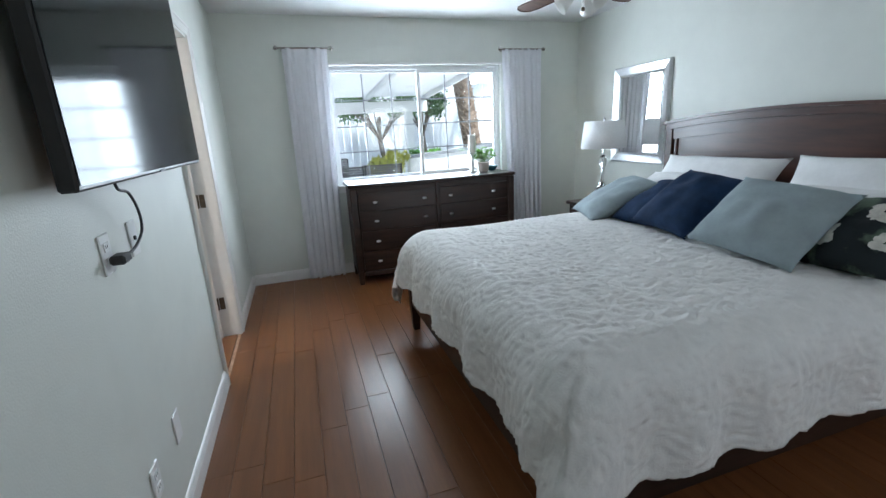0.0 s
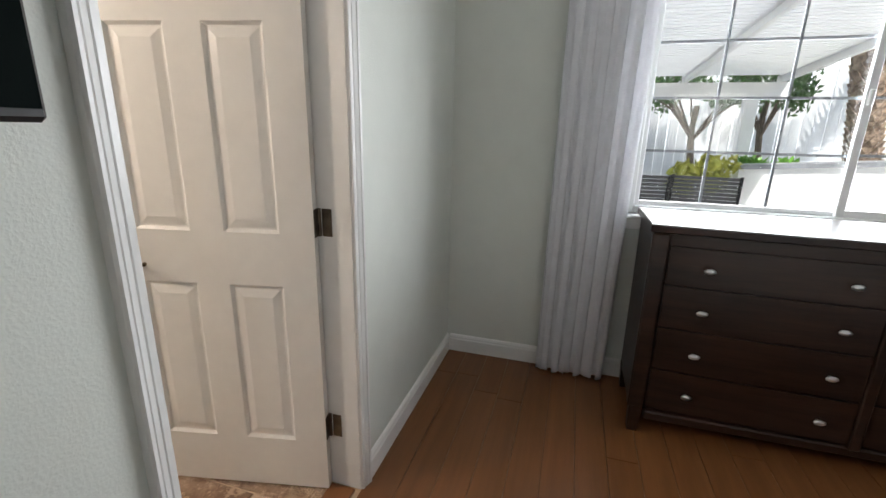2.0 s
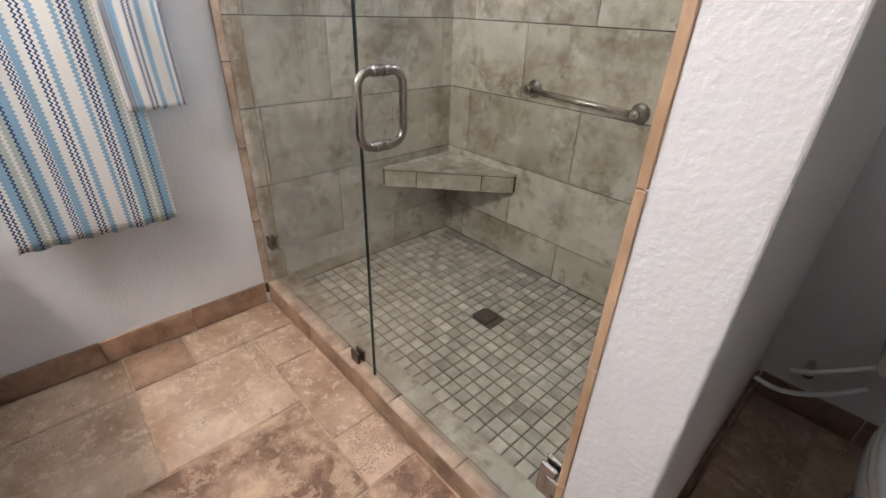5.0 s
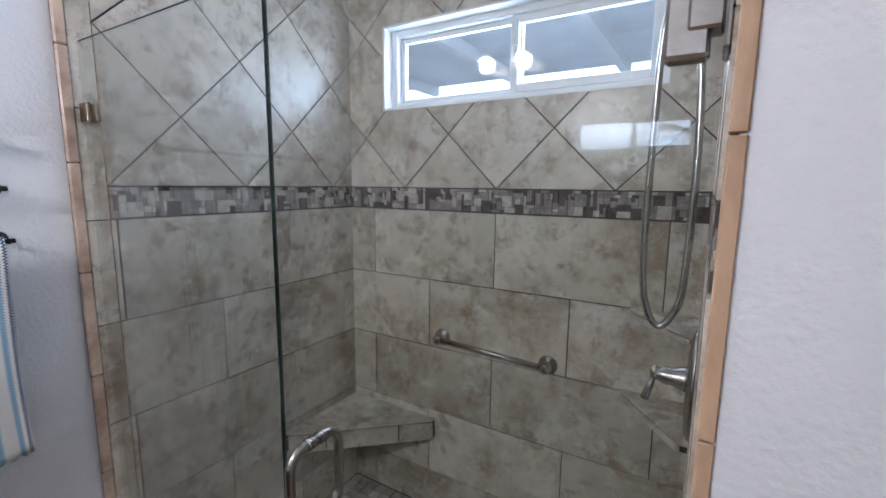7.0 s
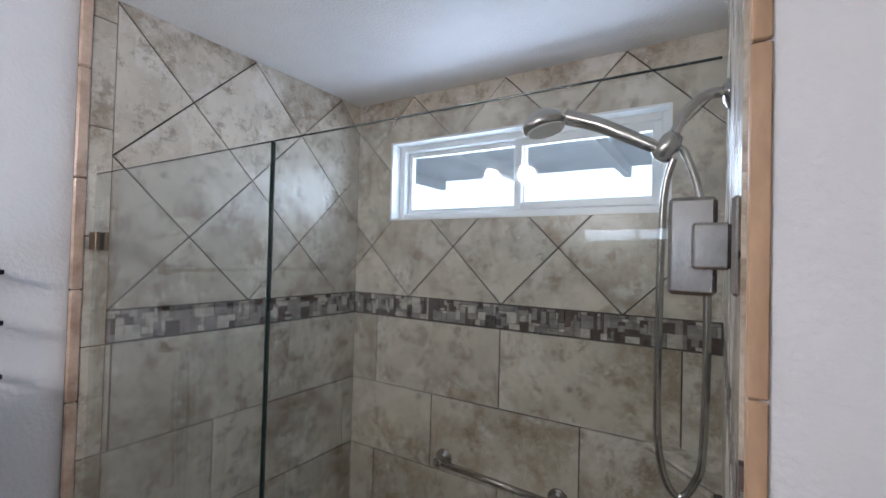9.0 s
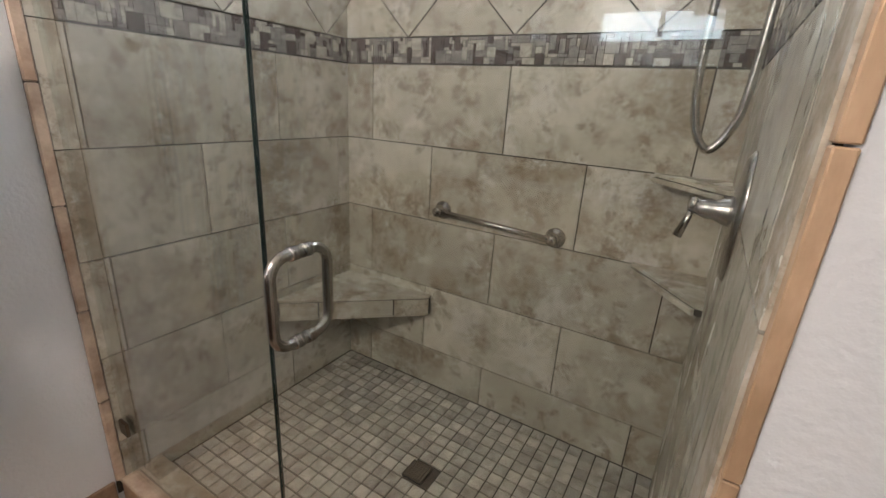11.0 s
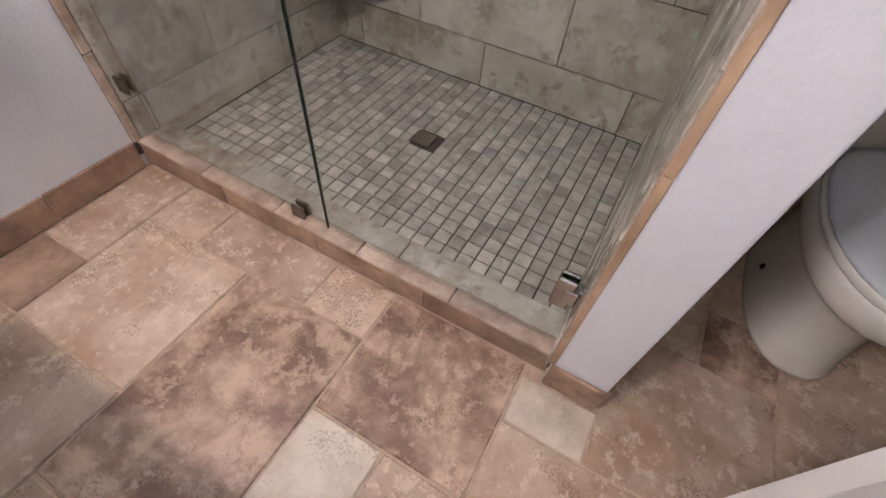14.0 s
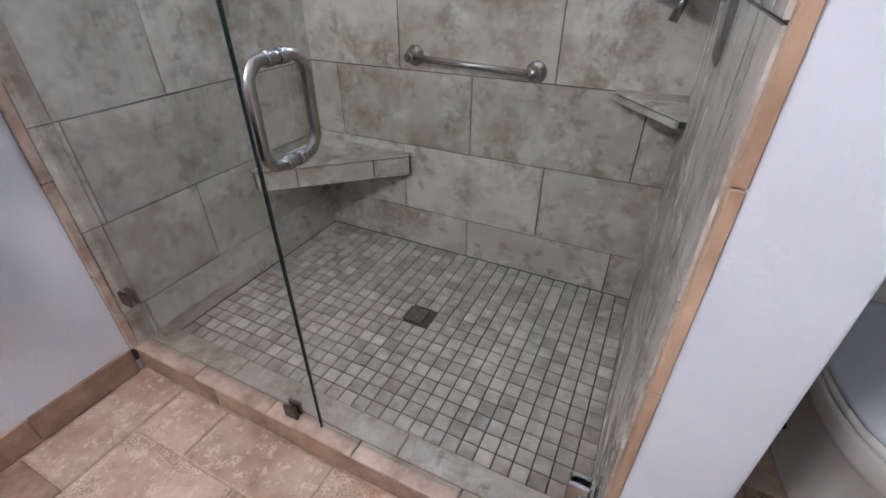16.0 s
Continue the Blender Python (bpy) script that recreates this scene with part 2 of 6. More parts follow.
def glass_mat(name, color, rough=0.0, ior=1.45):
    m = mat(name, color, rough, spec=0.5)
    p = m.node_tree.nodes["Principled BSDF"]
    p.inputs["Transmission Weight"].default_value, p.inputs["IOR"].default_value = 1.0, ior
    return m


def pane_mat(name, color, gloss):
    """Thin clear glazing: see-through with a mirror-like coat that grows at grazing angles."""
    m = bpy.data.materials.new(name)
    m.use_nodes = True
    n, l = m.node_tree.nodes, m.node_tree.links
    n.remove(n["Principled BSDF"])
    clear, mirror, mix, fres = n.new("ShaderNodeBsdfTransparent"), n.new("ShaderNodeBsdfGlossy"), n.new("ShaderNodeMixShader"), n.new("ShaderNodeLayerWeight")
    power, scale_up = n.new("ShaderNodeMath"), n.new("ShaderNodeMath")
    power.operation, scale_up.operation = "POWER", "MULTIPLY_ADD"
    power.inputs[1].default_value, scale_up.inputs[1].default_value, scale_up.inputs[2].default_value = 4.0, 0.75, gloss
    clear.inputs[0].default_value = (*color, 1)
    mirror.inputs["Roughness"].default_value = 0.02
    l.new(fres.outputs["Facing"], power.inputs[0])
    l.new(power.outputs[0], scale_up.inputs[0])
    l.new(scale_up.outputs[0], mix.inputs[0])
    l.new(clear.outputs[0], mix.inputs[1])
    l.new(mirror.outputs[0], mix.inputs[2])
    l.new(mix.outputs[0], n["Material Output"].inputs[0])
    return m


window_glass = pane_mat("window_glass", (0.97, 0.985, 0.985), 0.03)
shower_glass = pane_mat("shower_glass", (0.945, 0.965, 0.955), 0.036)
clear_glass = glass_mat("clear_glass", (0.97, 0.98, 0.98))
glass_edge = mat("glass_edge", (0.02, 0.035, 0.03), 0.2)
mirror_glass = mat("mirror_glass", (0.9, 0.9, 0.9), 0.02, metal=1.0)
lit_bulb = mat("lit_bulb", (1, 1, 1))
lit_bulb.node_tree.nodes["Principled BSDF"].inputs["Emission Color"].default_value = (1, 0.86, 0.70, 1)
lit_bulb.node_tree.nodes["Principled BSDF"].inputs["Emission Strength"].default_value = 760.0
frosted = mat("frosted", (0.85, 0.85, 0.82), 0.4)


def sheer_mat(name, color, through_part):
    m = mat(name, color, 0.9, 0.03, 20, 0.15, 400, spec=0.1)
    n, l = m.node_tree.nodes, m.node_tree.links
    tr, mix = n.new("ShaderNodeBsdfTranslucent"), n.new("ShaderNodeMixShader")
    tr.inputs[0].default_value = (*color, 1)
    mix.inputs[0].default_value = through_part
    l.new(n["Principled BSDF"].outputs[0], mix.inputs[1])
    l.new(tr.outputs[0], mix.inputs[2])
    l.new(mix.outputs[0], n["Material Output"].inputs[0])
    return m


roof_panel = sheer_mat("roof_panel", (0.92, 0.92, 0.92), 0.5)
curtain_cloth = sheer_mat("curtain_cloth", (0.88, 0.88, 0.91), 0.3)


def stripe_mat():
    """Towel cloth: blue, navy, cream and grey-green stripes that run down the towel."""
    m = mat("towel_cloth", (0.7, 0.7, 0.7), 0.95, 0.05, 30, 0.6, 350, spec=0.1)
    n, l = m.node_tree.nodes, m.node_tree.links
    for k in [k for k in n if k.bl_idname in ("ShaderNodeHueSaturation",)]:
        n.remove(k)
    uv = n.new("ShaderNodeUVMap")
    sep = n.new("ShaderNodeSeparateXYZ")
    l.new(uv.outputs[0], sep.inputs[0])
    zig = n.new("ShaderNodeTexWave")
    zig.wave_type, zig.bands_direction = "BANDS", "Y"
    zig.inputs["Scale"].default_value = 5.0
    l.new(uv.outputs[0], zig.inputs["Vector"])
    shift = n.new("ShaderNodeMath")
    shift.operation = "MULTIPLY_ADD"
    l.new(zig.outputs[1], shift.inputs[0])
    shift.inputs[1].default_value = 0.018
    l.new(sep.outputs[0], shift.inputs[2])
    wrap = n.new("ShaderNodeMath")
    wrap.operation = "FRACT"
    l.new(shift.outputs[0], wrap.inputs[0])
    ramp = n.new("ShaderNodeValToRGB")
    ramp.color_ramp.interpolation = "CONSTANT"
    cream, blue, navy, sage = (0.72, 0.70, 0.66, 1), (0.25, 0.39, 0.53, 1), (0.05, 0.08, 0.18, 1), (0.42, 0.46, 0.42, 1)
    bands = [(0, cream), (.06, blue), (.10, cream), (.13, navy), (.15, cream), (.17, navy), (.19, cream), (.22, blue), (.29, navy), (.31, sage), (.36, cream),
             (.39, sage), (.44, navy), (.46, blue), (.53, cream), (.60, navy), (.615, cream), (.63, navy), (.645, cream), (.66, blue), (.73, cream), (.80, navy), (.82, cream), (.84, navy), (.86, cream), (.90, blue), (.95, cream)]
    el = ramp.color_ramp.elements
    while len(el) < len(bands):
        el.new(0.5)
    for e, (pos, col) in zip(el, bands):
        e.position, e.color = pos, col
    l.new(wrap.outputs[0], ramp.inputs[0])
    l.new(ramp.outputs[0], n["Principled BSDF"].inputs["Base Color"])
    return m


towel_cloth = stripe_mat()


# ---- makers ----
def link_mesh(name, bm, material, smooth=False):
    me = bpy.data.meshes.new(name)
    bmesh.ops.recalc_face_normals(bm, faces=bm.faces)
    bm.to_mesh(me)
    bm.free()
    me.materials.append(material)
    if smooth:
        for p in me.polygons:
            p.use_smooth = True
    return me


def thing(name, base, label, category, group="", kind=""):
    ob = new(name)
    ob.matrix_basis = Matrix.Translation(base)
    ob.empty_display_size = 0.05
    return tagged(ob, label, category, group, kind)


def part(name, bm, material, parent, label="", smooth=False):
    ob = new(name, link_mesh(name, bm, material, smooth))
    ob.parent = parent
    if parent.type == "EMPTY":
        ob.matrix_parent_inverse = parent.matrix_basis.inverted()
    return tagged(ob, label)


def single(name, bm, material, label, category, group="", kind="", smooth=False):
    return tagged(new(name, link_mesh(name, bm, material, smooth)), label, category, group, kind)


def piece(name, me, loc, parent):
    ob = new(name, me)
    ob.parent = parent
    ob.location = loc
    return ob


def box(x0, x1, y0, y1, z0, z1, bev=0.0, bm=None, seg=1):
    out = bm or bmesh.new()
    tmp = bmesh.new() if bev and bm else out
    r = bmesh.ops.create_cube(tmp, size=1)
    for v in r["verts"]:
        v.co = ((x0 + x1) / 2 + v.co.x * (x1 - x0), (y0 + y1) / 2 + v.co.y * (y1 - y0), (z0 + z1) / 2 + v.co.z * (z1 - z0))
    if bev:
        es = tmp.edges[:] if tmp is not out else list({e for v in r["verts"] for e in v.link_edges})
        bmesh.ops.bevel(tmp, geom=es, offset=bev, segments=seg, affect="EDGES", profile=0.5)
    if tmp is not out:
        join(out, tmp)
    return out


def join(bm, other, m=None):
    me = bpy.data.meshes.new("tmp")
    if m is not None:
        bmesh.ops.transform(other, matrix=m, verts=other.verts)
    other.to_mesh(me)
    other.free()
    bm.from_mesh(me)
    bpy.data.meshes.remove(me)
    return bm


def lathe(profile, seg=24, center=(0, 0, 0), m=None):
    bm = bmesh.new()
    rings = []
    for r, z in profile:
        rings.append([bm.verts.new((max(r, 1e-4) * math.cos(2 * math.pi * k / seg), max(r, 1e-4) * math.sin(2 * math.pi * k / seg), z)) for k in range(seg)])
    for a, b in zip(rings, rings[1:]):
        for k in range(seg):
            bm.faces.new((a[k], a[(k + 1) % seg], b[(k + 1) % seg], b[k]))
    bm.faces.new(rings[0])
    bm.faces.new(rings[-1])
    bmesh.ops.transform(bm, matrix=Matrix.Translation(center) @ (m or Matrix()), verts=bm.verts)
    return bm


def tube(points, r, seg=10, closed=False, bm=None, taper=None):
    bm = bm or bmesh.new()
    pts = [Vector(p) for p in points]
    rings, up = [], Vector((0, 0, 1))
    side = None
    for i, p in enumerate(pts):
        a = pts[i - 1] if (i or closed) else p
        b = pts[(i + 1) % len(pts)] if (i < len(pts) - 1 or closed) else p
        d = (b - a).normalized()
        if side is None:
            side = d.cross(up if abs(d.z) < 0.9 else Vector((1, 0, 0))).normalized()
        side = (side - d * side.dot(d)).normalized()
        other = d.cross(side)
        rr = r if taper is None else r + (taper - r) * i / (len(pts) - 1)
        rings.append([bm.verts.new(p + rr * (math.cos(2 * math.pi * k / seg) * side + math.sin(2 * math.pi * k / seg) * other)) for k in range(seg)])
    pairs = list(zip(rings, rings[1:])) + ([(rings[-1], rings[0])] if closed else [])
    for a, b in pairs:
        for k in range(seg):
            bm.faces.new((a[k], a[(k + 1) % seg], b[(k + 1) % seg], b[k]))
    if not closed:
        bm.faces.new(rings[0])
        bm.faces.new(rings[-1])
    return bm


def smooth_path(points, n=8):
    pts = [Vector(p) for p in points]
    out = []
    for i in range(len(pts) - 1):
        p0, p1, p2, p3 = pts[max(i - 1, 0)], pts[i], pts[i + 1], pts[min(i + 2, len(pts) - 1)]
        for k in range(n):
            t = k / n
            out.append(0.5 * ((2 * p1) + (p2 - p0) * t + (2 * p0 - 5 * p1 + 4 * p2 - p3) * t * t + (3 * p1 - p0 - 3 * p2 + p3) * t ** 3))
    return out + [pts[-1]]


def round_rect(hw, hh, r, n=6):
    out = []
    for cx, cy, a in ((hw - r, hh - r, 0), (-hw + r, hh - r, 90), (-hw + r, -hh + r, 180), (hw - r, -hh + r, 270)):
        out += [(cx + r * math.cos(radians(a + 90 * k / n)), cy + r * math.sin(radians(a + 90 * k / n))) for k in range(n + 1)]
    return out


def grid(nu, nv, f, closed=False):
    bm = bmesh.new()
    vs = [[bm.verts.new(f(i / nu, j / nv)) for j in range(nv + 1)] for i in range(nu + 1)]
    for i in range(nu):
        for j in range(nv):
            bm.faces.new((vs[i][j], vs[i + 1][j], vs[i + 1][j + 1], vs[i][j + 1]))
    return bm


def clip_poly(poly, axis, limit, keep_low):
    out = []
    for i, p in enumerate(poly):
        q = poly[(i + 1) % len(poly)]
        ip, iq = (p[axis] <= limit) == keep_low, (q[axis] <= limit) == keep_low
        if ip:
            out.append(p)
        if ip != iq:
            t = (limit - p[axis]) / (q[axis] - p[axis])
            out.append((p[0] + t * (q[0] - p[0]), p[1] + t * (q[1] - p[1])))
    return out


def clip_rect(poly, a0, a1, b0, b1):
    for axis, lim, low in ((0, a1, True), (0, a0, False), (1, b1, True), (1, b0, False)):
        poly = clip_poly(poly, axis, lim, low) if len(poly) > 2 else []
    return poly if len(poly) > 2 else []


def prism(bm, poly, place, depth):
    """Extrudes a polygon of (a, b) by depth; place(a, b, d) gives the point."""
    lo = [bm.verts.new(place(a, b, 0)) for a, b in poly]
    hi = [bm.verts.new(place(a, b, depth)) for a, b in poly]
    bm.faces.new(hi)
    for i in range(len(poly)):
        j = (i + 1) % len(poly)
        bm.faces.new((lo[i], lo[j], hi[j], hi[i]))

# ---- structure ----
WX, EX, NY, SY, CZ = -0.64, 3.03, 4.77, -1.60, 2.455   # bedroom faces
BX, TX, BY, VY = -0.76, -3.30, 4.74, 2.15             # bath faces: east, west, shower back, south
PX0, PX1, PY = -1.795, -1.64, 3.63                    # partition beside the shower
GY = 3.686                                            # shower glass


def structure(name, bm, material, label):
    return single(name, bm, material, label, name.split("_")[0], kind="structure")


floor = structure("floor", box(WX - 0.12, EX + 0.15, SY - 0.12, NY + 0.15, -0.12, -0.012), floor_gap, "dark red-brown laminate plank floor of the bedroom")
# the gap in this wall is added, to let fill light in
bm = box(WX, 1.5, SY - 0.12, SY, -0.01, CZ)
box(2.7, EX, SY - 0.12, SY, -0.01, CZ, bm=bm)
box(1.5, 2.7, SY - 0.12, SY, -0.01, 0.95, bm=bm)
box(1.5, 2.7, SY - 0.12, SY, 2.06, CZ, bm=bm)
wall_south = structure("wall_south", bm, wall_paint, "pale grey-green painted bedroom wall with an opening added for fill light")
wall_east = structure("wall_east", box(EX, EX + 0.12, SY, NY, -0.01, CZ), wall_paint, "pale grey-green painted wall behind the bed")
OX0, OX1, OZ0, OZ1 = 0.28, 2.08, 0.912, 2.03
bm = box(WX - 0.12, OX0, NY, NY + 0.16, -0.01, CZ)
box(OX1, EX + 0.12, NY, NY + 0.16, -0.01, CZ, bm=bm)
box(OX0, OX1, NY, NY + 0.16, -0.01, OZ0, bm=bm)
box(OX0, OX1, NY, NY + 0.16, OZ1, CZ, bm=bm)
wall_north = structure("wall_north", bm, wall_paint, "pale grey-green painted wall with the bedroom window")
DY0, DY1, DZ = 2.905, 3.622, 2.05
bm = box(WX - 0.12, WX, SY - 0.12, DY0, -0.01, CZ)
box(WX - 0.12, WX, DY1, NY, -0.01, CZ, bm=bm)
box(WX - 0.12, WX, DY0, DY1, DZ, CZ, bm=bm)
wall_west = structure("wall_west", bm, wall_paint, "pale grey-green painted wall with the bathroom doorway")
ceiling = structure("ceiling", box(WX - 0.12, EX + 0.12, SY - 0.12, NY + 0.16, CZ, CZ + 0.1), ceiling_paint, "white painted bedroom ceiling")

bath_floor = structure("floor_bath", box(TX - 0.1, BX + 0.12, VY - 0.1, BY + 0.2, -0.12, -0.006), floor_grout, "beige travertine tile floor in a random block pattern")
bath_ceiling = structure("ceiling_bath", box(TX - 0.1, BX, VY - 0.1, BY + 0.2, CZ, CZ + 0.1), ceiling_paint, "white orange-peel textured bathroom ceiling")
wall_bath_west = structure("wall_bath_west", box(TX - 0.12, TX, VY, BY + 0.2, -0.01, CZ), bath_paint, "white painted bathroom wall with the towels")
wall_bath_south = structure("wall_bath_south", box(TX - 0.12, BX, VY - 0.12, VY, -0.01, CZ), bath_paint, "white painted wall behind the vanity")
SX0, SX1, SZ0, SZ1 = -3.088, -1.94, 1.900, 2.255
bm = box(TX - 0.12, SX0, BY + 0.012, BY + 0.19, -0.01, CZ)
box(SX1, BX, BY + 0.012, BY + 0.19, -0.01, CZ, bm=bm)
box(SX0, SX1, BY + 0.012, BY + 0.19, -0.01, SZ0, bm=bm)
box(SX0, SX1, BY + 0.012, BY + 0.19, SZ1, CZ, bm=bm)
wall_bath_north = structure("wall_bath_north", bm, bath_paint, "white outer wall of the shower and toilet bay")
wall_partition = structure("wall_partition", box(PX0 + 0.0118, PX1, PY, BY + 0.012, -0.01, CZ, 0.006, seg=3), bath_paint, "white textured partition between shower and toilet")


def baseboard(name, x0, x1, y0, y1, inward):
    """White moulded baseboard against a wall; inward: the way that it faces."""
    bm = bmesh.new()
    prof = [(0, 0), (0.016, 0), (0.016, 0.075), (0.012, 0.083), (0.012, 0.090), (0.006, 0.100), (0, 0.104)]
    ends = []
    for s in (0, 1):
        ring = []
        for d, z in prof:
            ring.append(bm.verts.new((x0 + (x1 - x0) * s + inward[0] * d, y0 + (y1 - y0) * s + inward[1] * d, z)))
        ends.append(ring)
    n = len(prof)
    for k in range(n):
        bm.faces.new((ends[0][k], ends[0][(k + 1) % n], ends[1][(k + 1) % n], ends[1][k]))
    bm.faces.new(ends[0])
    bm.faces.new(ends[1])
    return structure(name, bm, trim_paint, "white moulded wooden baseboard along the wall")


baseboard("baseboard_west", WX, WX, SY + 0.02, 2.862, (1, 0))
baseboard("baseboard_west", WX, WX, 3.664, NY, (1, 0))
baseboard("baseboard_north", WX + 0.017, EX - 0.017, NY, NY, (0, -1))
baseboard("baseboard_east", EX, EX, SY + 0.02, NY, (-1, 0))


def casing(name, x_face, out, y0, y1, z0, w):
    """A moulded door casing: flat inner band, grooves and a raised outer bead."""
    bm = bmesh.new()
    prof = [(0, 0), (0, 0.009), (0.05, 0.011), (0.30, 0.012), (0.34, 0.009), (0.40, 0.013), (0.66, 0.018), (0.70, 0.014), (0.76, 0.020), (0.92, 0.022), (1.0, 0.016), (1.0, 0)]
    runs = ((lambda f: (y0 + 0.006 - f * w * 0.78, 0), lambda f: (y0 + 0.006 - f * w * 0.78, z0 + f * w)),
            (lambda f: (y1 - 0.006 + f * w * 0.78, 0), lambda f: (y1 - 0.006 + f * w * 0.78, z0 + f * w)),
            (lambda f: (y0 + 0.006 - f * w * 0.78, z0 + f * w), lambda f: (y1 - 0.006 + f * w * 0.78, z0 + f * w)))
    for start, end in runs:
        ends = [[bm.verts.new((x_face + out * d, *place(f))) for f, d in prof] for place in (start, end)]
        for k in range(len(prof)):
            j = (k + 1) % len(prof)
            bm.faces.new((ends[0][k], ends[0][j], ends[1][j], ends[1][k]))
        bm.faces.new(ends[0])
        bm.faces.new(ends[1])
    return structure(name, bm, trim_paint, "white moulded door casing round the doorway")


casing("trim_door", WX, 1, DY0, DY1, DZ, 0.062)
casing("trim_door_bath", WX - 0.12, -1, DY0, DY1, DZ, 0.062)
bm = box(WX - 0.12, WX, DY0, DY0 + 0.006, 0, DZ)
box(WX - 0.12, WX, DY1 - 0.010, DY1, 0, DZ, bm=bm)
box(WX - 0.12, WX, DY0 + 0.006, DY1 - 0.010, DZ - 0.014, DZ, bm=bm)
box(WX - 0.075, WX - 0.05, DY0 + 0.006, DY0 + 0.010, 0, DZ - 0.014, bm=bm)
structure("trim_jamb", bm, trim_paint, "white painted door jamb with stop")
single("threshold_strip", box(WX - 0.12, WX - 0.02, DY0 + 0.016, DY1 - 0.016, -0.012, 0.006, 0.004), wood_floor, "red-brown wooden threshold strip under the doorway", "threshold", kind="structure")

# ---- windows ----
def window(name, x0, x1, z0, z1, y_in, y_fr, label, cols, rows, mid, fw):
    w = thing(name, ((x0 + x1) / 2, y_fr, z0), label, "window", kind="structure")
    fr = bmesh.new()
    d = 0.07
    box(x0, x0 + fw, y_fr, y_fr + d, z0, z1, 0.004, fr)
    box(x1 - fw, x1, y_fr, y_fr + d, z0, z1, 0.004, fr)
    box(x0 + fw, x1 - fw, y_fr, y_fr + d, z0, z0 + fw, 0.004, fr)
    box(x0 + fw, x1 - fw, y_fr, y_fr + d, z1 - fw, z1, 0.004, fr)
    frame_ob = part("window_frame", fr, vinyl_white, w, "white vinyl window frame")
    for k, (a, b, y) in enumerate(((x0 + fw, mid + 0.02, y_fr + 0.03), (mid - 0.02, x1 - fw, y_fr + 0.006))):
        sash = bmesh.new()
        s = fw * (0.62 if k == 0 else 0.9)
        t = 0.022
        za, zb = z0 + fw, z1 - fw
        box(a, a + s, y, y + t, za, zb, 0.003, sash)
        box(b - s, b, y, y + t, za, zb, 0.003, sash)
        box(a + s, b - s, y, y + t, za, za + s, 0.003, sash)
        box(a + s, b - s, y, y + t, zb - s, zb, 0.003, sash)
        so = part("sash", sash, vinyl_white, w, "white sliding sash")
        gl = part("pane", box(a + s - 0.004, b - s + 0.004, y + 0.008, y + 0.013, za + s - 0.004, zb - s + 0.004), window_glass, so, "clear glass pane")
        gl.visible_shadow = False
        if cols:
            for i in range(1, cols):
                xx = a + s + (b - a - 2 * s) * i / cols
                part("muntin", box(xx - 0.006, xx + 0.006, y + 0.014, y + 0.02, za + s, zb - s), coping_grey, so, "thin grey glazing bar")
            for i in range(1, rows):
                zz = za + s + (zb - za - 2 * s) * i / rows
                part("muntin", box(a + s, b - s, y + 0.014, y + 0.02, zz - 0.006, zz + 0.006), coping_grey, so, "thin grey glazing bar")
    latch = box(mid - 0.012, mid + 0.012, y_fr - 0.004, y_fr + 0.01, (z0 + z1) / 2 - 0.035, (z0 + z1) / 2 + 0.035, 0.006)
    part("latch", latch, plastic_white, w)
    return w


bed_window = window("window_1", OX0, OX1, OZ0, OZ1, NY, NY + 0.045, "white two-part sliding window with grey glazing bars onto the patio", 3, 4, 1.192, 0.038)
part("window_sill", box(OX0 - 0.03, OX1 + 0.03, NY - 0.035, NY + 0.045, OZ0 - 0.022, OZ0, 0.006), trim_paint, bed_window, "white painted sill")
part("apron", box(OX0 - 0.015, OX1 + 0.015, NY - 0.014, NY - 0.001, OZ0 - 0.075, OZ0 - 0.023, 0.004), trim_paint, bed_window)
part("head_trim", box(OX0 - 0.02, OX1 + 0.02, NY - 0.014, NY - 0.001, OZ1, OZ1 + 0.022, 0.004), trim_paint, bed_window)
# unseen, added to hold the south fill lamp
window("window_3", 1.5, 2.7, 0.95, 2.06, SY, SY - 0.11, "unseen white sliding window, added for fill light from behind", 0, 0, 2.1, 0.045)
shower_window = window("window_2", SX0, SX1, SZ0, SZ1, BY, BY + 0.055, "small white sliding window high in the shower wall", 0, 0, -2.49, 0.035)
bm = box(SX0, SX0 + 0.008, BY - 0.004, BY + 0.056, SZ0 + 0.008, SZ1 - 0.008)
box(SX1 - 0.008, SX1, BY - 0.004, BY + 0.056, SZ0 + 0.008, SZ1 - 0.008, bm=bm)
box(SX0, SX1, BY - 0.004, BY + 0.056, SZ0, SZ0 + 0.008, bm=bm)
box(SX0, SX1, BY - 0.004, BY + 0.056, SZ1 - 0.008, SZ1, bm=bm)
part("reveal", bm, vinyl_white, shower_window)

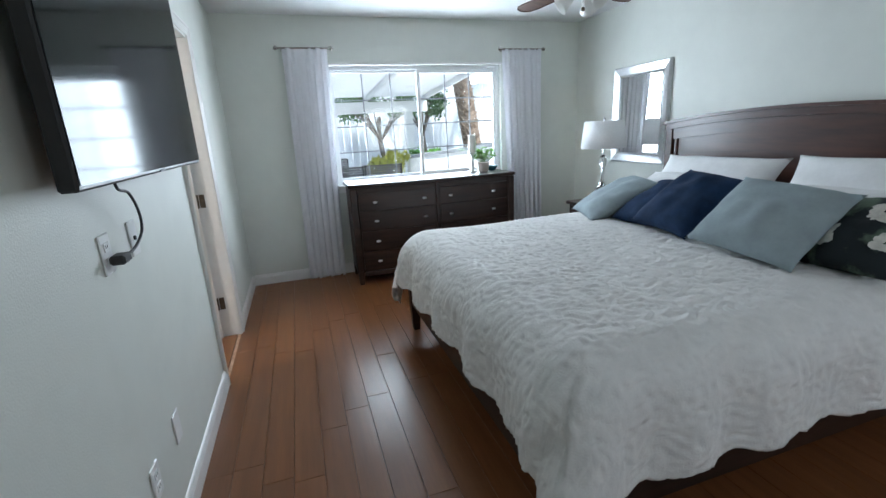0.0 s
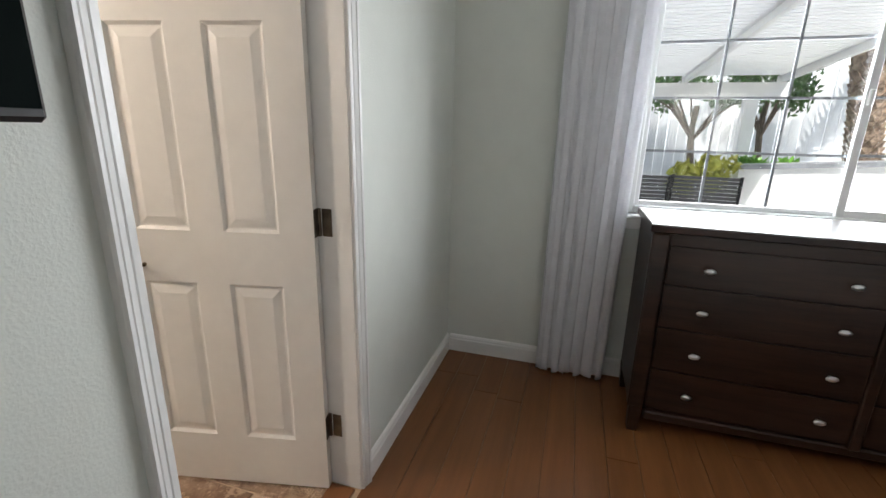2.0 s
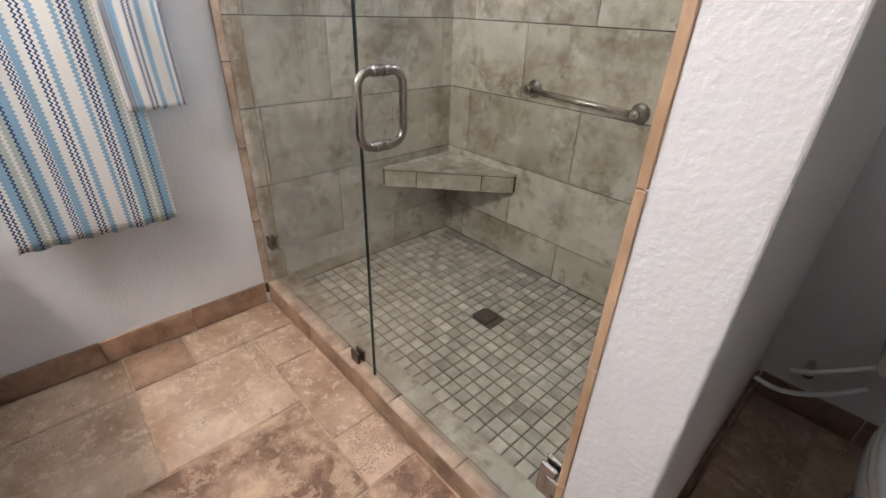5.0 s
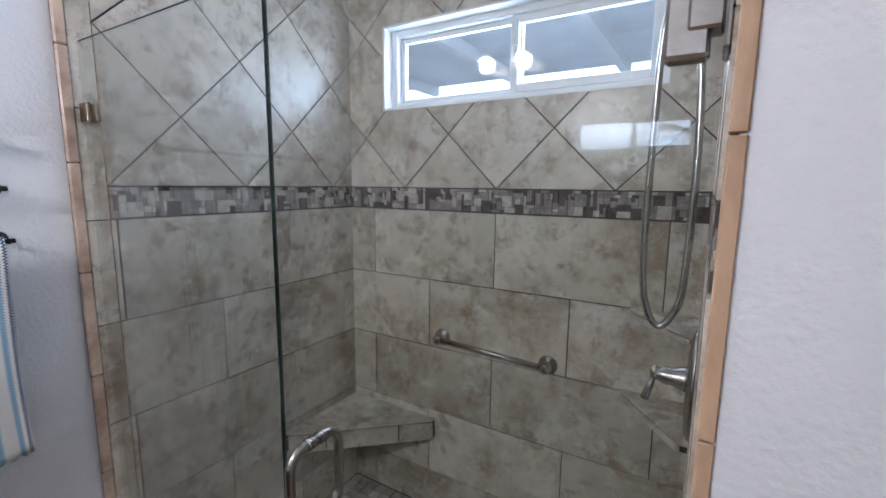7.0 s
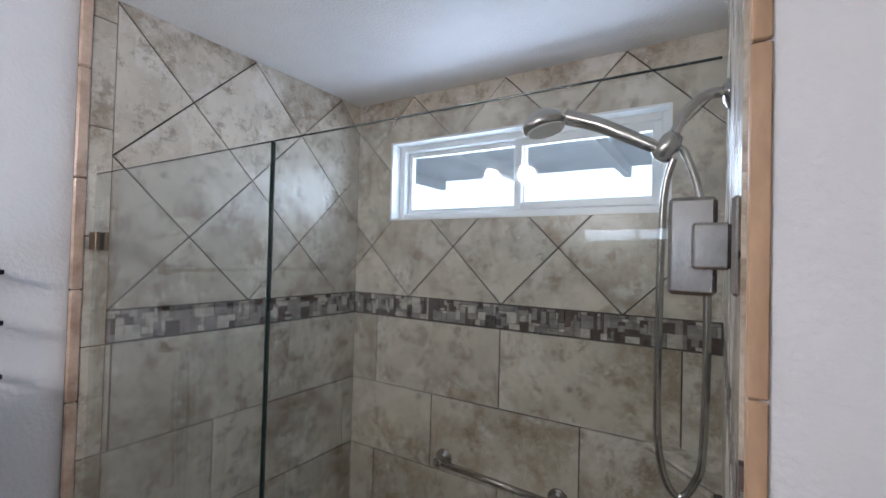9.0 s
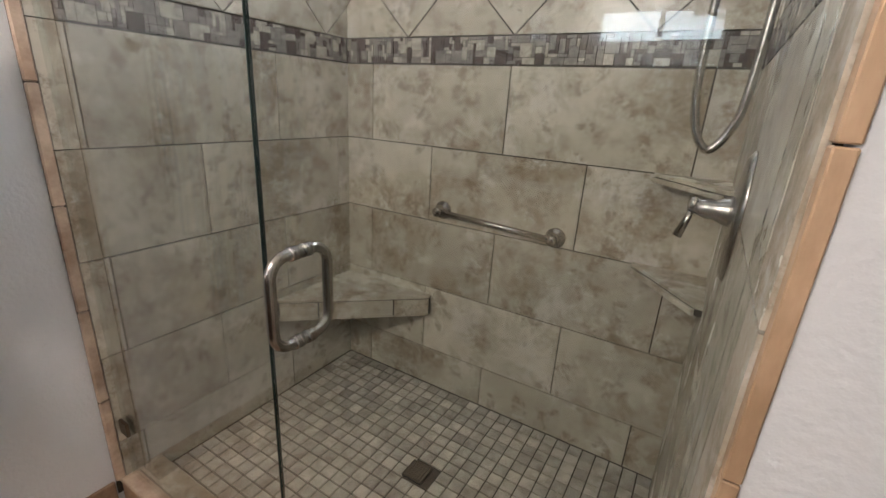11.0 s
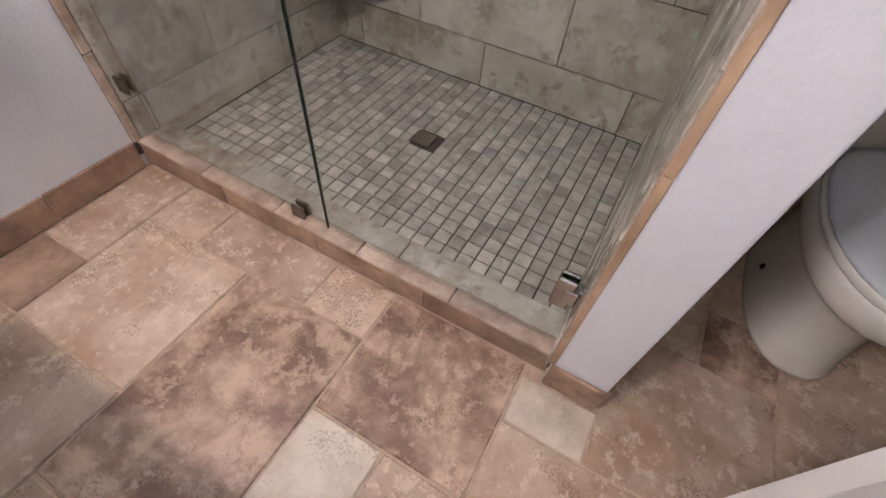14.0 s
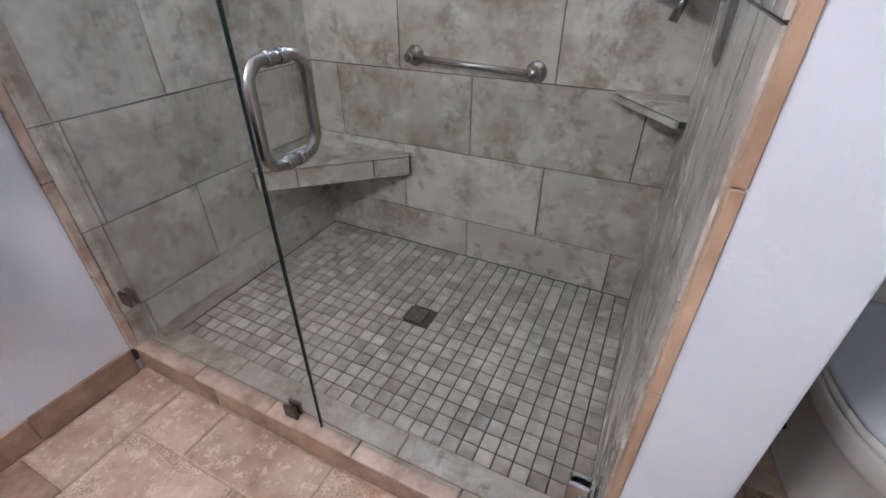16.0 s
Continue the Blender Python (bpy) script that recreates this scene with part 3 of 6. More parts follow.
# ---- bathroom door ----
def panel_door():
    W, H, T = 0.702, 2.025, 0.035
    M = pose(-0.750, 3.572, 0.010, 0, 0, 180 + 12.0)
    d = thing("door_1", M.translation, "white six-panel door standing open into the bathroom", "door", kind="structure")
    st, mul = 0.112, 0.112
    rails = [(0.0, 0.200), (0.788, 0.965), (1.575, 1.675), (1.905, H)]
    slab = bmesh.new()
    # x runs from the hinge to the free edge, y is the thickness
    box(0, st, -T, 0, 0, H, 0, slab)
    box(W - st, W, -T, 0, 0, H, 0, slab)
    for a, b in rails:
        box(st, W - st, -T, 0, a, b, 0, slab)
    cx = W / 2
    for (a, b), (c, e) in zip(rails, rails[1:]):
        box(cx - mul / 2, cx + mul / 2, -T, 0, b, c, 0, slab)
    bmesh.ops.transform(slab, matrix=M, verts=slab.verts)
    slab_ob = part("slab", slab, door_paint, d, "white painted door leaf")
    for (a, b), (c, e) in zip(rails, rails[1:]):
        for x0, x1 in ((st, cx - mul / 2), (cx + mul / 2, W - st)):
            bm = bmesh.new()
            rings = []
            for side in (-1, 1):
                face = 0 if side > 0 else -T
                # sticking slopes in, a flat groove, then the raised field
                for inset, depth in ((0, 0.0), (0.010, 0.009), (0.016, 0.009), (0.042, 0.002)):
                    y = face - side * depth
                    rings.append([bm.verts.new(v) for v in ((x0 + inset, y, b + inset), (x1 - inset, y, b + inset), (x1 - inset, y, c - inset), (x0 + inset, y, c - inset))])
            for k in (0, 1, 2, 4, 5, 6):
                for i in range(4):
                    bm.faces.new((rings[k][i], rings[k][(i + 1) % 4], rings[k + 1][(i + 1) % 4], rings[k + 1][i]))
            bm.faces.new(rings[3])
            bm.faces.new(rings[7])
            bmesh.ops.transform(bm, matrix=M, verts=bm.verts)
            part("panel", bm, door_paint, slab_ob)
    for z in (0.25, 1.0, 1.80):
        bm = tube([(-0.006, -0.036, z - 0.045), (-0.006, -0.036, z + 0.045)], 0.0065, 10)
        box(-0.0025, 0.0, -0.032, -0.003, z - 0.045, z + 0.045, 0.001, bm)
        bmesh.ops.transform(bm, matrix=M, verts=bm.verts)
        box(-0.742, -0.708, DY1 - 0.0135, DY1 - 0.0102, z - 0.035, z + 0.055, 0.001, bm)
        part("hinge", bm, bronze, d, "aged bronze butt hinge")
    for side in (1, -1):
        y = 0.0 if side > 0 else -T
        bm = lathe([(0.001, 0), (0.033, 0), (0.033, 0.004), (0.026, 0.010), (0.013, 0.014), (0.011, 0.045), (0.012, 0.052), (0.001, 0.054)], 24, (W - 0.062, y, 0.885), Matrix.Rotation(radians(-90 * side), 4, "X"))
        lever = smooth_path([(W - 0.058, y + side * 0.050, 0.887), (W - 0.078, y + side * 0.054, 0.886), (W - 0.112, y + side * 0.050, 0.872), (W - 0.140, y + side * 0.046, 0.857), (W - 0.158, y + side * 0.047, 0.858), (W - 0.163, y + side * 0.049, 0.864)], 5)
        tube(lever, 0.0080, 12, bm=bm, taper=0.0055)
        bmesh.ops.transform(bm, matrix=M, verts=bm.verts)
        part("door_lever", bm, antique_brass, d, "antique brass lever handle with round rose", True)
    return d


door = panel_door()


# ---- bedroom ----
def dresser():
    x0, x1, y0, y1, h = 0.335, 1.99, 4.30, 4.72, 0.955
    d = thing("dresser", ((x0 + x1) / 2, (y0 + y1) / 2, 0), "dark espresso wooden eight-drawer dresser with small silver knobs, under the window", "dresser")

    def bow(x):
        u = (x - (x0 + x1) / 2) / ((x1 - x0) / 2)
        return 0.035 * (1 - u * u)
    top = bmesh.new()
    n = 24
    rows = []
    for z, o in ((h - 0.035, -0.004), (h - 0.028, 0.008), (h - 0.006, 0.008), (h, 0.002)):
        ring = [(x0 - o + (x1 - x0 + 2 * o) * k / n, y0 - o - bow(x0 + (x1 - x0) * k / n), z) for k in range(n + 1)] + [(x1 + o, y1, z), (x0 - o, y1, z)]
        rows.append([top.verts.new(v) for v in ring])
    for a, b in zip(rows, rows[1:]):
        for k in range(len(a)):
            top.faces.new((a[k], a[(k + 1) % len(a)], b[(k + 1) % len(a)], b[k]))
    top.faces.new(rows[0])
    top.faces.new(rows[-1])
    part("top", top, dark_wood, d, "dark polished top")
    body = bmesh.new()
    ring0, ring1 = [], []
    for k in range(n + 1):
        x = x0 + 0.012 + (x1 - x0 - 0.024) * k / n
        ring0.append((x, y0 + 0.02 - bow(x), 0.11))
        ring1.append((x, y0 + 0.02 - bow(x), h - 0.036))
    ring0 += [(x1 - 0.012, y1, 0.11), (x0 + 0.012, y1, 0.11)]
    ring1 += [(x1 - 0.012, y1, h - 0.036), (x0 + 0.012, y1, h - 0.036)]
    a = [body.verts.new(v) for v in ring0]
    b = [body.verts.new(v) for v in ring1]
    for k in range(len(a)):
        body.faces.new((a[k], a[(k + 1) % len(a)], b[(k + 1) % len(a)], b[k]))
    body.faces.new(a)
    body.faces.new(b)
    part("body", body, dark_wood, d)
    for x in (x0 + 0.035, x1 - 0.035):
        for y in (y0 + 0.018, y1 - 0.04):
            part("leg", lathe([(0.030, 0.0), (0.034, 0.05), (0.038, 0.13)], 4, (x, y, 0), Matrix.Rotation(radians(45), 4, "Z")), dark_wood, d)
        part("corner_post", box(x - 0.033, x + 0.033, y0 - 0.006, y0 + 0.05, 0.12, h - 0.037, 0.006), dark_wood, d)
    apr = box(x0 + 0.07, x1 - 0.07, y0 - 0.030, y0 + 0.01, 0.085, 0.125, 0.006)
    part("apron", apr, dark_wood, d)
    xm = (x0 + x1) / 2
    part("centre_rail", box(xm - 0.018, xm + 0.018, y0 - 0.040, y0 + 0.01, 0.12, h - 0.04, 0.003), dark_wood, d)
    zs = (0.135, 0.325, 0.520, 0.71, 0.875)
    for za, zb in zip(zs, zs[1:]):
        for xa, xb in ((x0 + 0.075, xm - 0.022), (xm + 0.022, x1 - 0.075)):
            dr = bmesh.new()
            m = 10
            lo = [(xa + (xb - xa) * k / m) for k in range(m + 1)]
            prev = None
            for x in lo:
                f = y0 + 0.006 - bow(x)
                col = [dr.verts.new((x, f, za + 0.006)), dr.verts.new((x, f, zb - 0.006)), dr.verts.new((x, f + 0.025, zb - 0.006)), dr.verts.new((x, f + 0.025, za + 0.006))]
                if prev:
                    for k in range(4):
                        dr.faces.new((prev[k], prev[(k + 1) % 4], col[(k + 1) % 4], col[k]))
                else:
                    dr.faces.new(col)
                prev = col
            dr.faces.new(prev)
            dro = part("drawer", dr, dark_wood, d)
            for f in ((0.20, 0.84) if xa < xm - 0.1 else (0.14, 0.765)):
                x = xa + (xb - xa) * f
                part("knob", lathe([(0.005, 0), (0.005, 0.012), (0.013, 0.016), (0.015, 0.021), (0.010, 0.026), (0.001, 0.028)], 14, (x, y0 + 0.006 - bow(x), (za + zb) / 2 - 0.006), Matrix.Rotation(radians(90), 4, "X") @ Matrix.Diagonal((1.5, 0.8, 1, 1))), silver, dro, "small satin silver knob", True)
    return d


dresser()


def pillow_bm(w, h, t, m, seed=0, n=22):
    """A stuffed square cushion with pinched corners and soft creases, standing in the xz plane."""
    bm = bmesh.new()
    sheets = []
    for side in (1, -1):
        vs = []
        for i in range(n + 1):
            row = []
            for j in range(n + 1):
                u, v = 2 * i / n - 1, 2 * j / n - 1
                pu = u * (1 - 0.07 * (1 - v * v) ** 0.8 * abs(u) ** 3)
                pv = v * (1 - 0.07 * (1 - u * u) ** 0.8 * abs(v) ** 3)
                th = ((1 - abs(u) ** 2.6) * (1 - abs(v) ** 2.6)) ** 0.55
                cr = noise.noise(Vector((u * 2.4 + seed * 3.1, v * 2.4, seed))) * 0.018 * th
                row.append(bm.verts.new((pu * w / 2, side * (t / 2 * th) + cr, pv * h / 2)))
            vs.append(row)
        sheets.append(vs)
        for i in range(n):
            for j in range(n):
                bm.faces.new((vs[i][j], vs[i + 1][j], vs[i + 1][j + 1], vs[i][j + 1]))
    bmesh.ops.remove_doubles(bm, verts=bm.verts, dist=0.0008)
    bmesh.ops.transform(bm, matrix=m, verts=bm.verts)
    return bm


BX0, BX1, BY0, BY1, BZ = 0.505, 2.84, 1.12, 3.20, 0.748   # mattress with its cover


def bed():
    b = thing("bed", ((BX0 + BX1) / 2, (BY0 + BY1) / 2, 0), "dark-stained wooden king bed with an arched panelled headboard", "bed")
    yc, hw = (BY0 + BY1) / 2 + 0.06, 1.09

    def arch(y, drop=0.0):
        u = (y - yc) / hw
        return 1.345 + 0.075 * (1 - u * u) - drop
    n = 28

    def slab(x0, x1, ya, yb, lo, hi):
        bm = bmesh.new()
        prev = None
        for k in range(n + 1):
            y = ya + (yb - ya) * k / n
            col = [bm.verts.new((x0, y, lo(y))), bm.verts.new((x1, y, lo(y))), bm.verts.new((x1, y, hi(y))), bm.verts.new((x0, y, hi(y)))]
            if prev:
                for i in range(4):
                    bm.faces.new((prev[i], prev[(i + 1) % 4], col[(i + 1) % 4], col[i]))
            else:
                bm.faces.new(col)
            prev = col
        bm.faces.new(prev)
        return bm
    part("headboard_panel", slab(2.935, 2.97, yc - hw + 0.06, yc + hw - 0.06, lambda y: 0.35, lambda y: arch(y, 0.12)), head_wood, b)
    part("top_rail", slab(2.90, 2.985, yc - hw, yc + hw, lambda y: arch(y, 0.045), lambda y: arch(y)), head_wood, b)
    part("cap_moulding", slab(2.885, 2.99, yc - hw - 0.015, yc + hw + 0.015, lambda y: arch(y) + 0.001, lambda y: arch(y) + 0.022), head_wood, b)
    part("bead", slab(2.915, 2.98, yc - hw + 0.02, yc + hw - 0.02, lambda y: arch(y, 0.13), lambda y: arch(y, 0.046)), head_wood, b)
    for s in (-1, 1):
        y = yc + s * (hw - 0.035)
        part("post", box(2.905, 2.985, y - 0.035, y + 0.035, 0, 1.31, 0.006), head_wood, b)
        part("inner_bead", box(2.92, 2.975, y - s * 0.062 - 0.014, y - s * 0.062 + 0.014, 0.35, 1.24, 0.005), head_wood, b)
        part("side_rail", box(0.62, 2.90, BY0 + 0.04 if s < 0 else BY1 - 0.07, BY0 + 0.07 if s < 0 else BY1 - 0.04, 0.22, 0.40, 0.004), dark_wood, b)
        part("leg", lathe([(0.030, 0), (0.036, 0.05), (0.048, 0.22), (0.048, 0.40)], 4, (0.60, BY1 - 0.045 if s > 0 else BY0 + 0.045, 0), Matrix.Rotation(radians(45), 4, "Z")), dark_wood, b)
    part("foot_rail", box(0.57, 0.61, BY0 + 0.09, BY1 - 0.09, 0.20, 0.42, 0.004), dark_wood, b)
    part("mattress", box(0.63, 2.88, BY0 + 0.08, BY1 - 0.08, 0.30, BZ - 0.035, 0.05, seg=3), linen_white, b)
    return b


bed()


def ruche(x, y):
    """Relief of the gathered cloth: short wavy ridges."""
    q = Vector((x * 20 + 1.2 * noise.noise(Vector((x * 9, y * 9, 3.0))), y * 36 + 1.5 * noise.noise(Vector((x * 9, y * 9, 7.0))), 0))
    a = 1 - abs(noise.noise(q)) * 2.6
    c = 1 - abs(noise.noise(q * 1.9 + Vector((9, 4, 2)))) * 2.4
    return 0.0068 * max(a, -0.3) + 0.0030 * max(c, -0.3)


def bedcover():
    bm = bmesh.new()
    step = 0.0095
    foot, side = 0.265, 0.315
    xs = np.arange(BX0 - foot, 2.62, step)
    ys = np.arange(BY0 - side, BY1 + side + step, step)
    R = 0.19
    rows = []

    def over(d):
        """How far out and down the cloth is, at a length d past where the edge starts to round."""
        if d <= 0:
            return 0.0, 0.0
        if d < R * 1.57:
            return R * math.sin(d / R), R * (1 - math.cos(d / R))
        e = d - R * 1.57
        return R + 0.05 * e, R + e * 0.985
    for x in xs:
        row = []
        for y in ys:
            hem = 0.012 * math.sin(x * 31 + 2 * noise.noise(Vector((x * 4, y * 4, 0)))) * math.sin(y * 29)
            dx = max(0.0, BX0 + R - x)
            dy0, dy1 = max(0.0, BY0 + R - y), max(0.0, y - BY1 + R)
            dy = dy0 + dy1
            d = math.hypot(dx, dy)
            out, down = over(d)
            sx, sy = (dx / d, dy / d) if d else (0, 0)
            # the cloth flares out at the corners of the foot
            out += 0.09 * min(1, min(dx, dy) / 0.30) * min(1, max(0, d - R) / 0.25)
            px = max(x, BX0 + R) - out * sx
            py = min(max(y, BY0 + R), BY1 - R) + out * sy * (1 if dy1 else -1)
            # folds in the hanging part
            along = y if dx > dy else x
            fold = 0.022 * min(1, max(0, d - 0.1) / 0.25) * math.sin(along * 15 + 3 * noise.noise(Vector((along * 2, 1, 0))))
            if d > 0.1:
                px -= fold * sx
                py += fold * sy * (1 if dy1 else -1)
            bulge = 0.02 * noise.noise(Vector((x * 1.3, y * 1.3, 5)))
            r = ruche(x, y)
            top = min(1, d / 0.12)
            z = BZ - down + (r + bulge) * (1 - top) + hem * (1 if d > 0.3 else 0)
            px -= r * top * sx
            py += r * top * sy * (1 if dy1 else -1)
            row.append(bm.verts.new((px, py, z)))
        rows.append(row)
    for a, c in zip(rows, rows[1:]):
        for k in range(len(a) - 1):
            bm.faces.new((a[k], a[k + 1], c[k + 1], c[k]))
    ob = single("bedspread", bm, cover_white, "white ruched bedspread with a wavy hem, spread over the bed", "bedspread", smooth=True)
    sol = ob.modifiers.new("thick", "SOLIDIFY")
    sol.thickness, sol.offset = 0.008, -1
    return ob


bedcover()


def cushion(name, bl, br, tl, tr, t, material, label, seed):
    """A cushion stretched between its four corners: the lower two, then the upper two."""
    bl, br, tl, tr = (Vector(c) + Vector((-0.105, 0.015, 0.022)) for c in (bl, br, tl, tr))
    u, v = ((bl + tl) - (br + tr)) / 2, ((tl + tr) - (bl + br)) / 2
    w, h = u.length, v.length
    ax = u.normalized()
    az = (v - ax * v.dot(ax)).normalized()
    ay = az.cross(ax)
    m = Matrix.Translation((bl + br + tl + tr) / 4) @ Matrix((ax, ay, az)).transposed().to_4x4()
    ob = single(name, pillow_bm(w * 1.03, h * 1.03, t, m, seed), material, label, "pillow", smooth=True)
    return ob, m


for k, (ya, yb, zt) in enumerate(((3.02, 2.10, 1.09), (2.07, 1.16, 1.12))):
    cushion("bed_pillow", (2.55, ya, 0.74), (2.55, yb, 0.74), (2.80, ya - 0.03, zt), (2.80, yb + 0.03, zt + 0.02), 0.20, linen_white, "white bed pillow leaning on the headboard", 1 + k)
    cushion("bed_pillow", (2.28, ya - 0.05, 0.735), (2.28, yb + 0.04, 0.735), (2.63, ya - 0.05, 0.98), (2.63, yb + 0.04, 0.98), 0.19, linen_white, "white patterned pillow sham leaning on the pillows", 3 + k)
cushion("throw_pillow", (1.99, 3.05, 0.745), (1.82, 2.58, 0.745), (2.46, 3.08, 0.96), (2.28, 2.62, 0.955), 0.15, pillow_blue, "pale blue-grey square throw pillow leaning back", 5)
cushion("throw_pillow", (1.97, 2.66, 0.76), (1.98, 2.20, 0.76), (2.38, 2.64, 0.96), (2.40, 2.20, 0.98), 0.15, pillow_navy, "navy blue square throw pillow leaning back", 6)
cushion("throw_pillow", (1.94, 2.37, 0.77), (1.93, 1.93, 0.77), (2.33, 2.43, 1.075), (2.30, 2.03, 1.01), 0.16, pillow_navy, "navy blue square throw pillow propped on others", 7)
cushion("throw_pillow", (1.87, 1.93, 0.77), (1.86, 1.42, 0.765), (2.20, 1.93, 1.075), (2.22, 1.42, 1.015), 0.16, pillow_blue, "pale blue-grey square throw pillow leaning back", 8)
floral, fm = cushion("throw_pillow", (2.06, 1.55, 0.76), (1.97, 1.13, 0.76), (2.36, 1.58, 0.97), (2.36, 1.17, 1.02), 0.15, pillow_floral, "dark throw pillow with pale flowers and leaves", 9)


def nightstand():
    x0, x1, y0, y1, h = 2.40, 2.99, 3.36, 3.97, 0.665
    d = thing("nightstand", ((x0 + x1) / 2, (y0 + y1) / 2, 0), "dark espresso wooden nightstand beside the bed", "nightstand")
    part("top", box(x0 - 0.01, x1, y0 - 0.01, y1 + 0.01, h - 0.03, h, 0.006), dark_wood, d)
    part("body", box(x0 + 0.02, x1 - 0.01, y0 + 0.015, y1 - 0.015, 0.10, h - 0.031), dark_wood, d)
    for z0, z1 in ((0.12, 0.37), (0.38, 0.62)):
        dr = part("drawer", box(x0 + 0.002, x0 + 0.019, y0 + 0.05, y1 - 0.05, z0, z1, 0.004), dark_wood, d)
        for y in (y0 + 0.17, y1 - 0.17):
            part("knob", lathe([(0.005, 0), (0.005, 0.012), (0.014, 0.017), (0.012, 0.025), (0.001, 0.027)], 14, (x0 + 0.002, y, (z0 + z1) / 2), Matrix.Rotation(radians(-90), 4, "Y")), silver, dr)
    for x in (x0 + 0.045, x1 - 0.045):
        for y in (y0 + 0.04, y1 - 0.04):
            part("leg", lathe([(0.026, 0), (0.034, 0.12)], 4, (x, y, 0), Matrix.Rotation(radians(45), 4, "Z")), dark_wood, d)
    return d


nightstand()


def table_lamp(x, y, z):
    d = thing("table_lamp", (x, y, z), "table lamp with white drum shade and clear glass gourd base", "lamp")
    part("base", box(x - 0.065, x + 0.065, y - 0.065, y + 0.065, z, z + 0.022, 0.004), chrome, d, "square chrome base")
    prof = [(0.050, 0.024), (0.064, 0.04), (0.068, 0.075), (0.056, 0.11), (0.030, 0.145), (0.016, 0.19), (0.012, 0.25), (0.018, 0.31), (0.034, 0.345), (0.040, 0.375), (0.030, 0.405), (0.014, 0.43)]
    part("glass_body", lathe(prof, 28, (x, y, z)), clear_glass, d, "clear blown glass gourd body", True)
    part("rod", tube([(x, y, z + 0.02), (x, y, z + 0.765)], 0.006, 10), chrome, d)
    part("finial", lathe([(0.004, 0), (0.010, 0.008), (0.004, 0.02), (0.001, 0.026)], 12, (x, y, z + 0.745)), chrome, d)
    sh = bmesh.new()
    seg = 40
    prev = None
    rings = []
    for r, zz in ((0.203, 0.493), (0.176, 0.738), (0.173, 0.738), (0.200, 0.493)):
        rings.append([sh.verts.new((x + r * math.cos(2 * math.pi * k / seg), y + r * math.sin(2 * math.pi * k / seg), z + zz)) for k in range(seg)])
    for k4 in range(4):
        a, b = rings[k4], rings[(k4 + 1) % 4]
        for k in range(seg):
            sh.faces.new((a[k], a[(k + 1) % seg], b[(k + 1) % seg], b[k]))
    part("shade", sh, shade_white, d, "white fabric drum shade", True)
    for a in range(3):
        part("spider_arm", tube([(x, y, z + 0.725), (x + 0.175 * math.cos(a * 2.094), y + 0.175 * math.sin(a * 2.094), z + 0.73)], 0.002, 6), chrome, d)
    return d


table_lamp(2.665, 3.80, 0.665)
star = bmesh.new()
for a in range(5):
    ang = a * 2 * math.pi / 5 + 0.3
    tube([(2.62, 3.52, 0.775), (2.62 + 0.03 * math.cos(ang), 3.52 + 0.09 * math.cos(ang), 0.775 + 0.09 * math.sin(ang))], 0.014, 8, bm=star, taper=0.003)
tube([(2.62, 3.52, 0.667), (2.62, 3.52, 0.76)], 0.004, 8, bm=star)
join(star, lathe([(0.035, 0), (0.035, 0.008), (0.006, 0.014)], 16, (2.62, 3.52, 0.665)))
single("starfish_ornament", star, coral_grey, "small grey starfish ornament on a stand", "ornament", smooth=True)
single("tray", box(2.47, 2.60, 3.60, 3.72, 0.665, 0.680, 0.005), black_plastic, "small dark box lying on the nightstand", "box")


def wall_mirror():
    y0, y1, z0, z1 = 3.41, 4.12, 1.00, 1.888
    d = thing("wall_mirror", (EX, (y0 + y1) / 2, z0), "large mirror with a broad silver frame, hanging beside the lamp", "mirror")
    fw = 0.095
    corners = [(y0, z0), (y1, z0), (y1, z1), (y0, z1)]
    for k in range(4):
        (ya, za), (yb, zb) = corners[k], corners[(k + 1) % 4]
        cy, cz = (y0 + y1) / 2, (z0 + z1) / 2

        def inn(y, z, w):
            return (y + (w if y < cy else -w), z + (w if z < cz else -w))
        bm = bmesh.new()
        prof = [(0, 0.001), (0, 0.022), (0.012, 0.034), (fw - 0.02, 0.018), (fw - 0.012, 0.024), (fw, 0.012), (fw, 0.001)]
        r0 = [bm.verts.new((EX - h, *inn(ya, za, w))) for w, h in prof]
        r1 = [bm.verts.new((EX - h, *inn(yb, zb, w))) for w, h in prof]
        for i in range(len(prof)):
            j = (i + 1) % len(prof)
            bm.faces.new((r0[i], r0[j], r1[j], r1[i]))
        bm.faces.new(r0)
        bm.faces.new(r1)
        part("frame_side", bm, silver, d, "bevelled brushed silver moulding")
    part("glass", box(EX - 0.012, EX - 0.004, y0 + fw - 0.01, y1 - fw + 0.01, z0 + fw - 0.01, z1 - fw + 0.01), mirror_glass, d, "mirror glass")
    return d


wall_mirror()


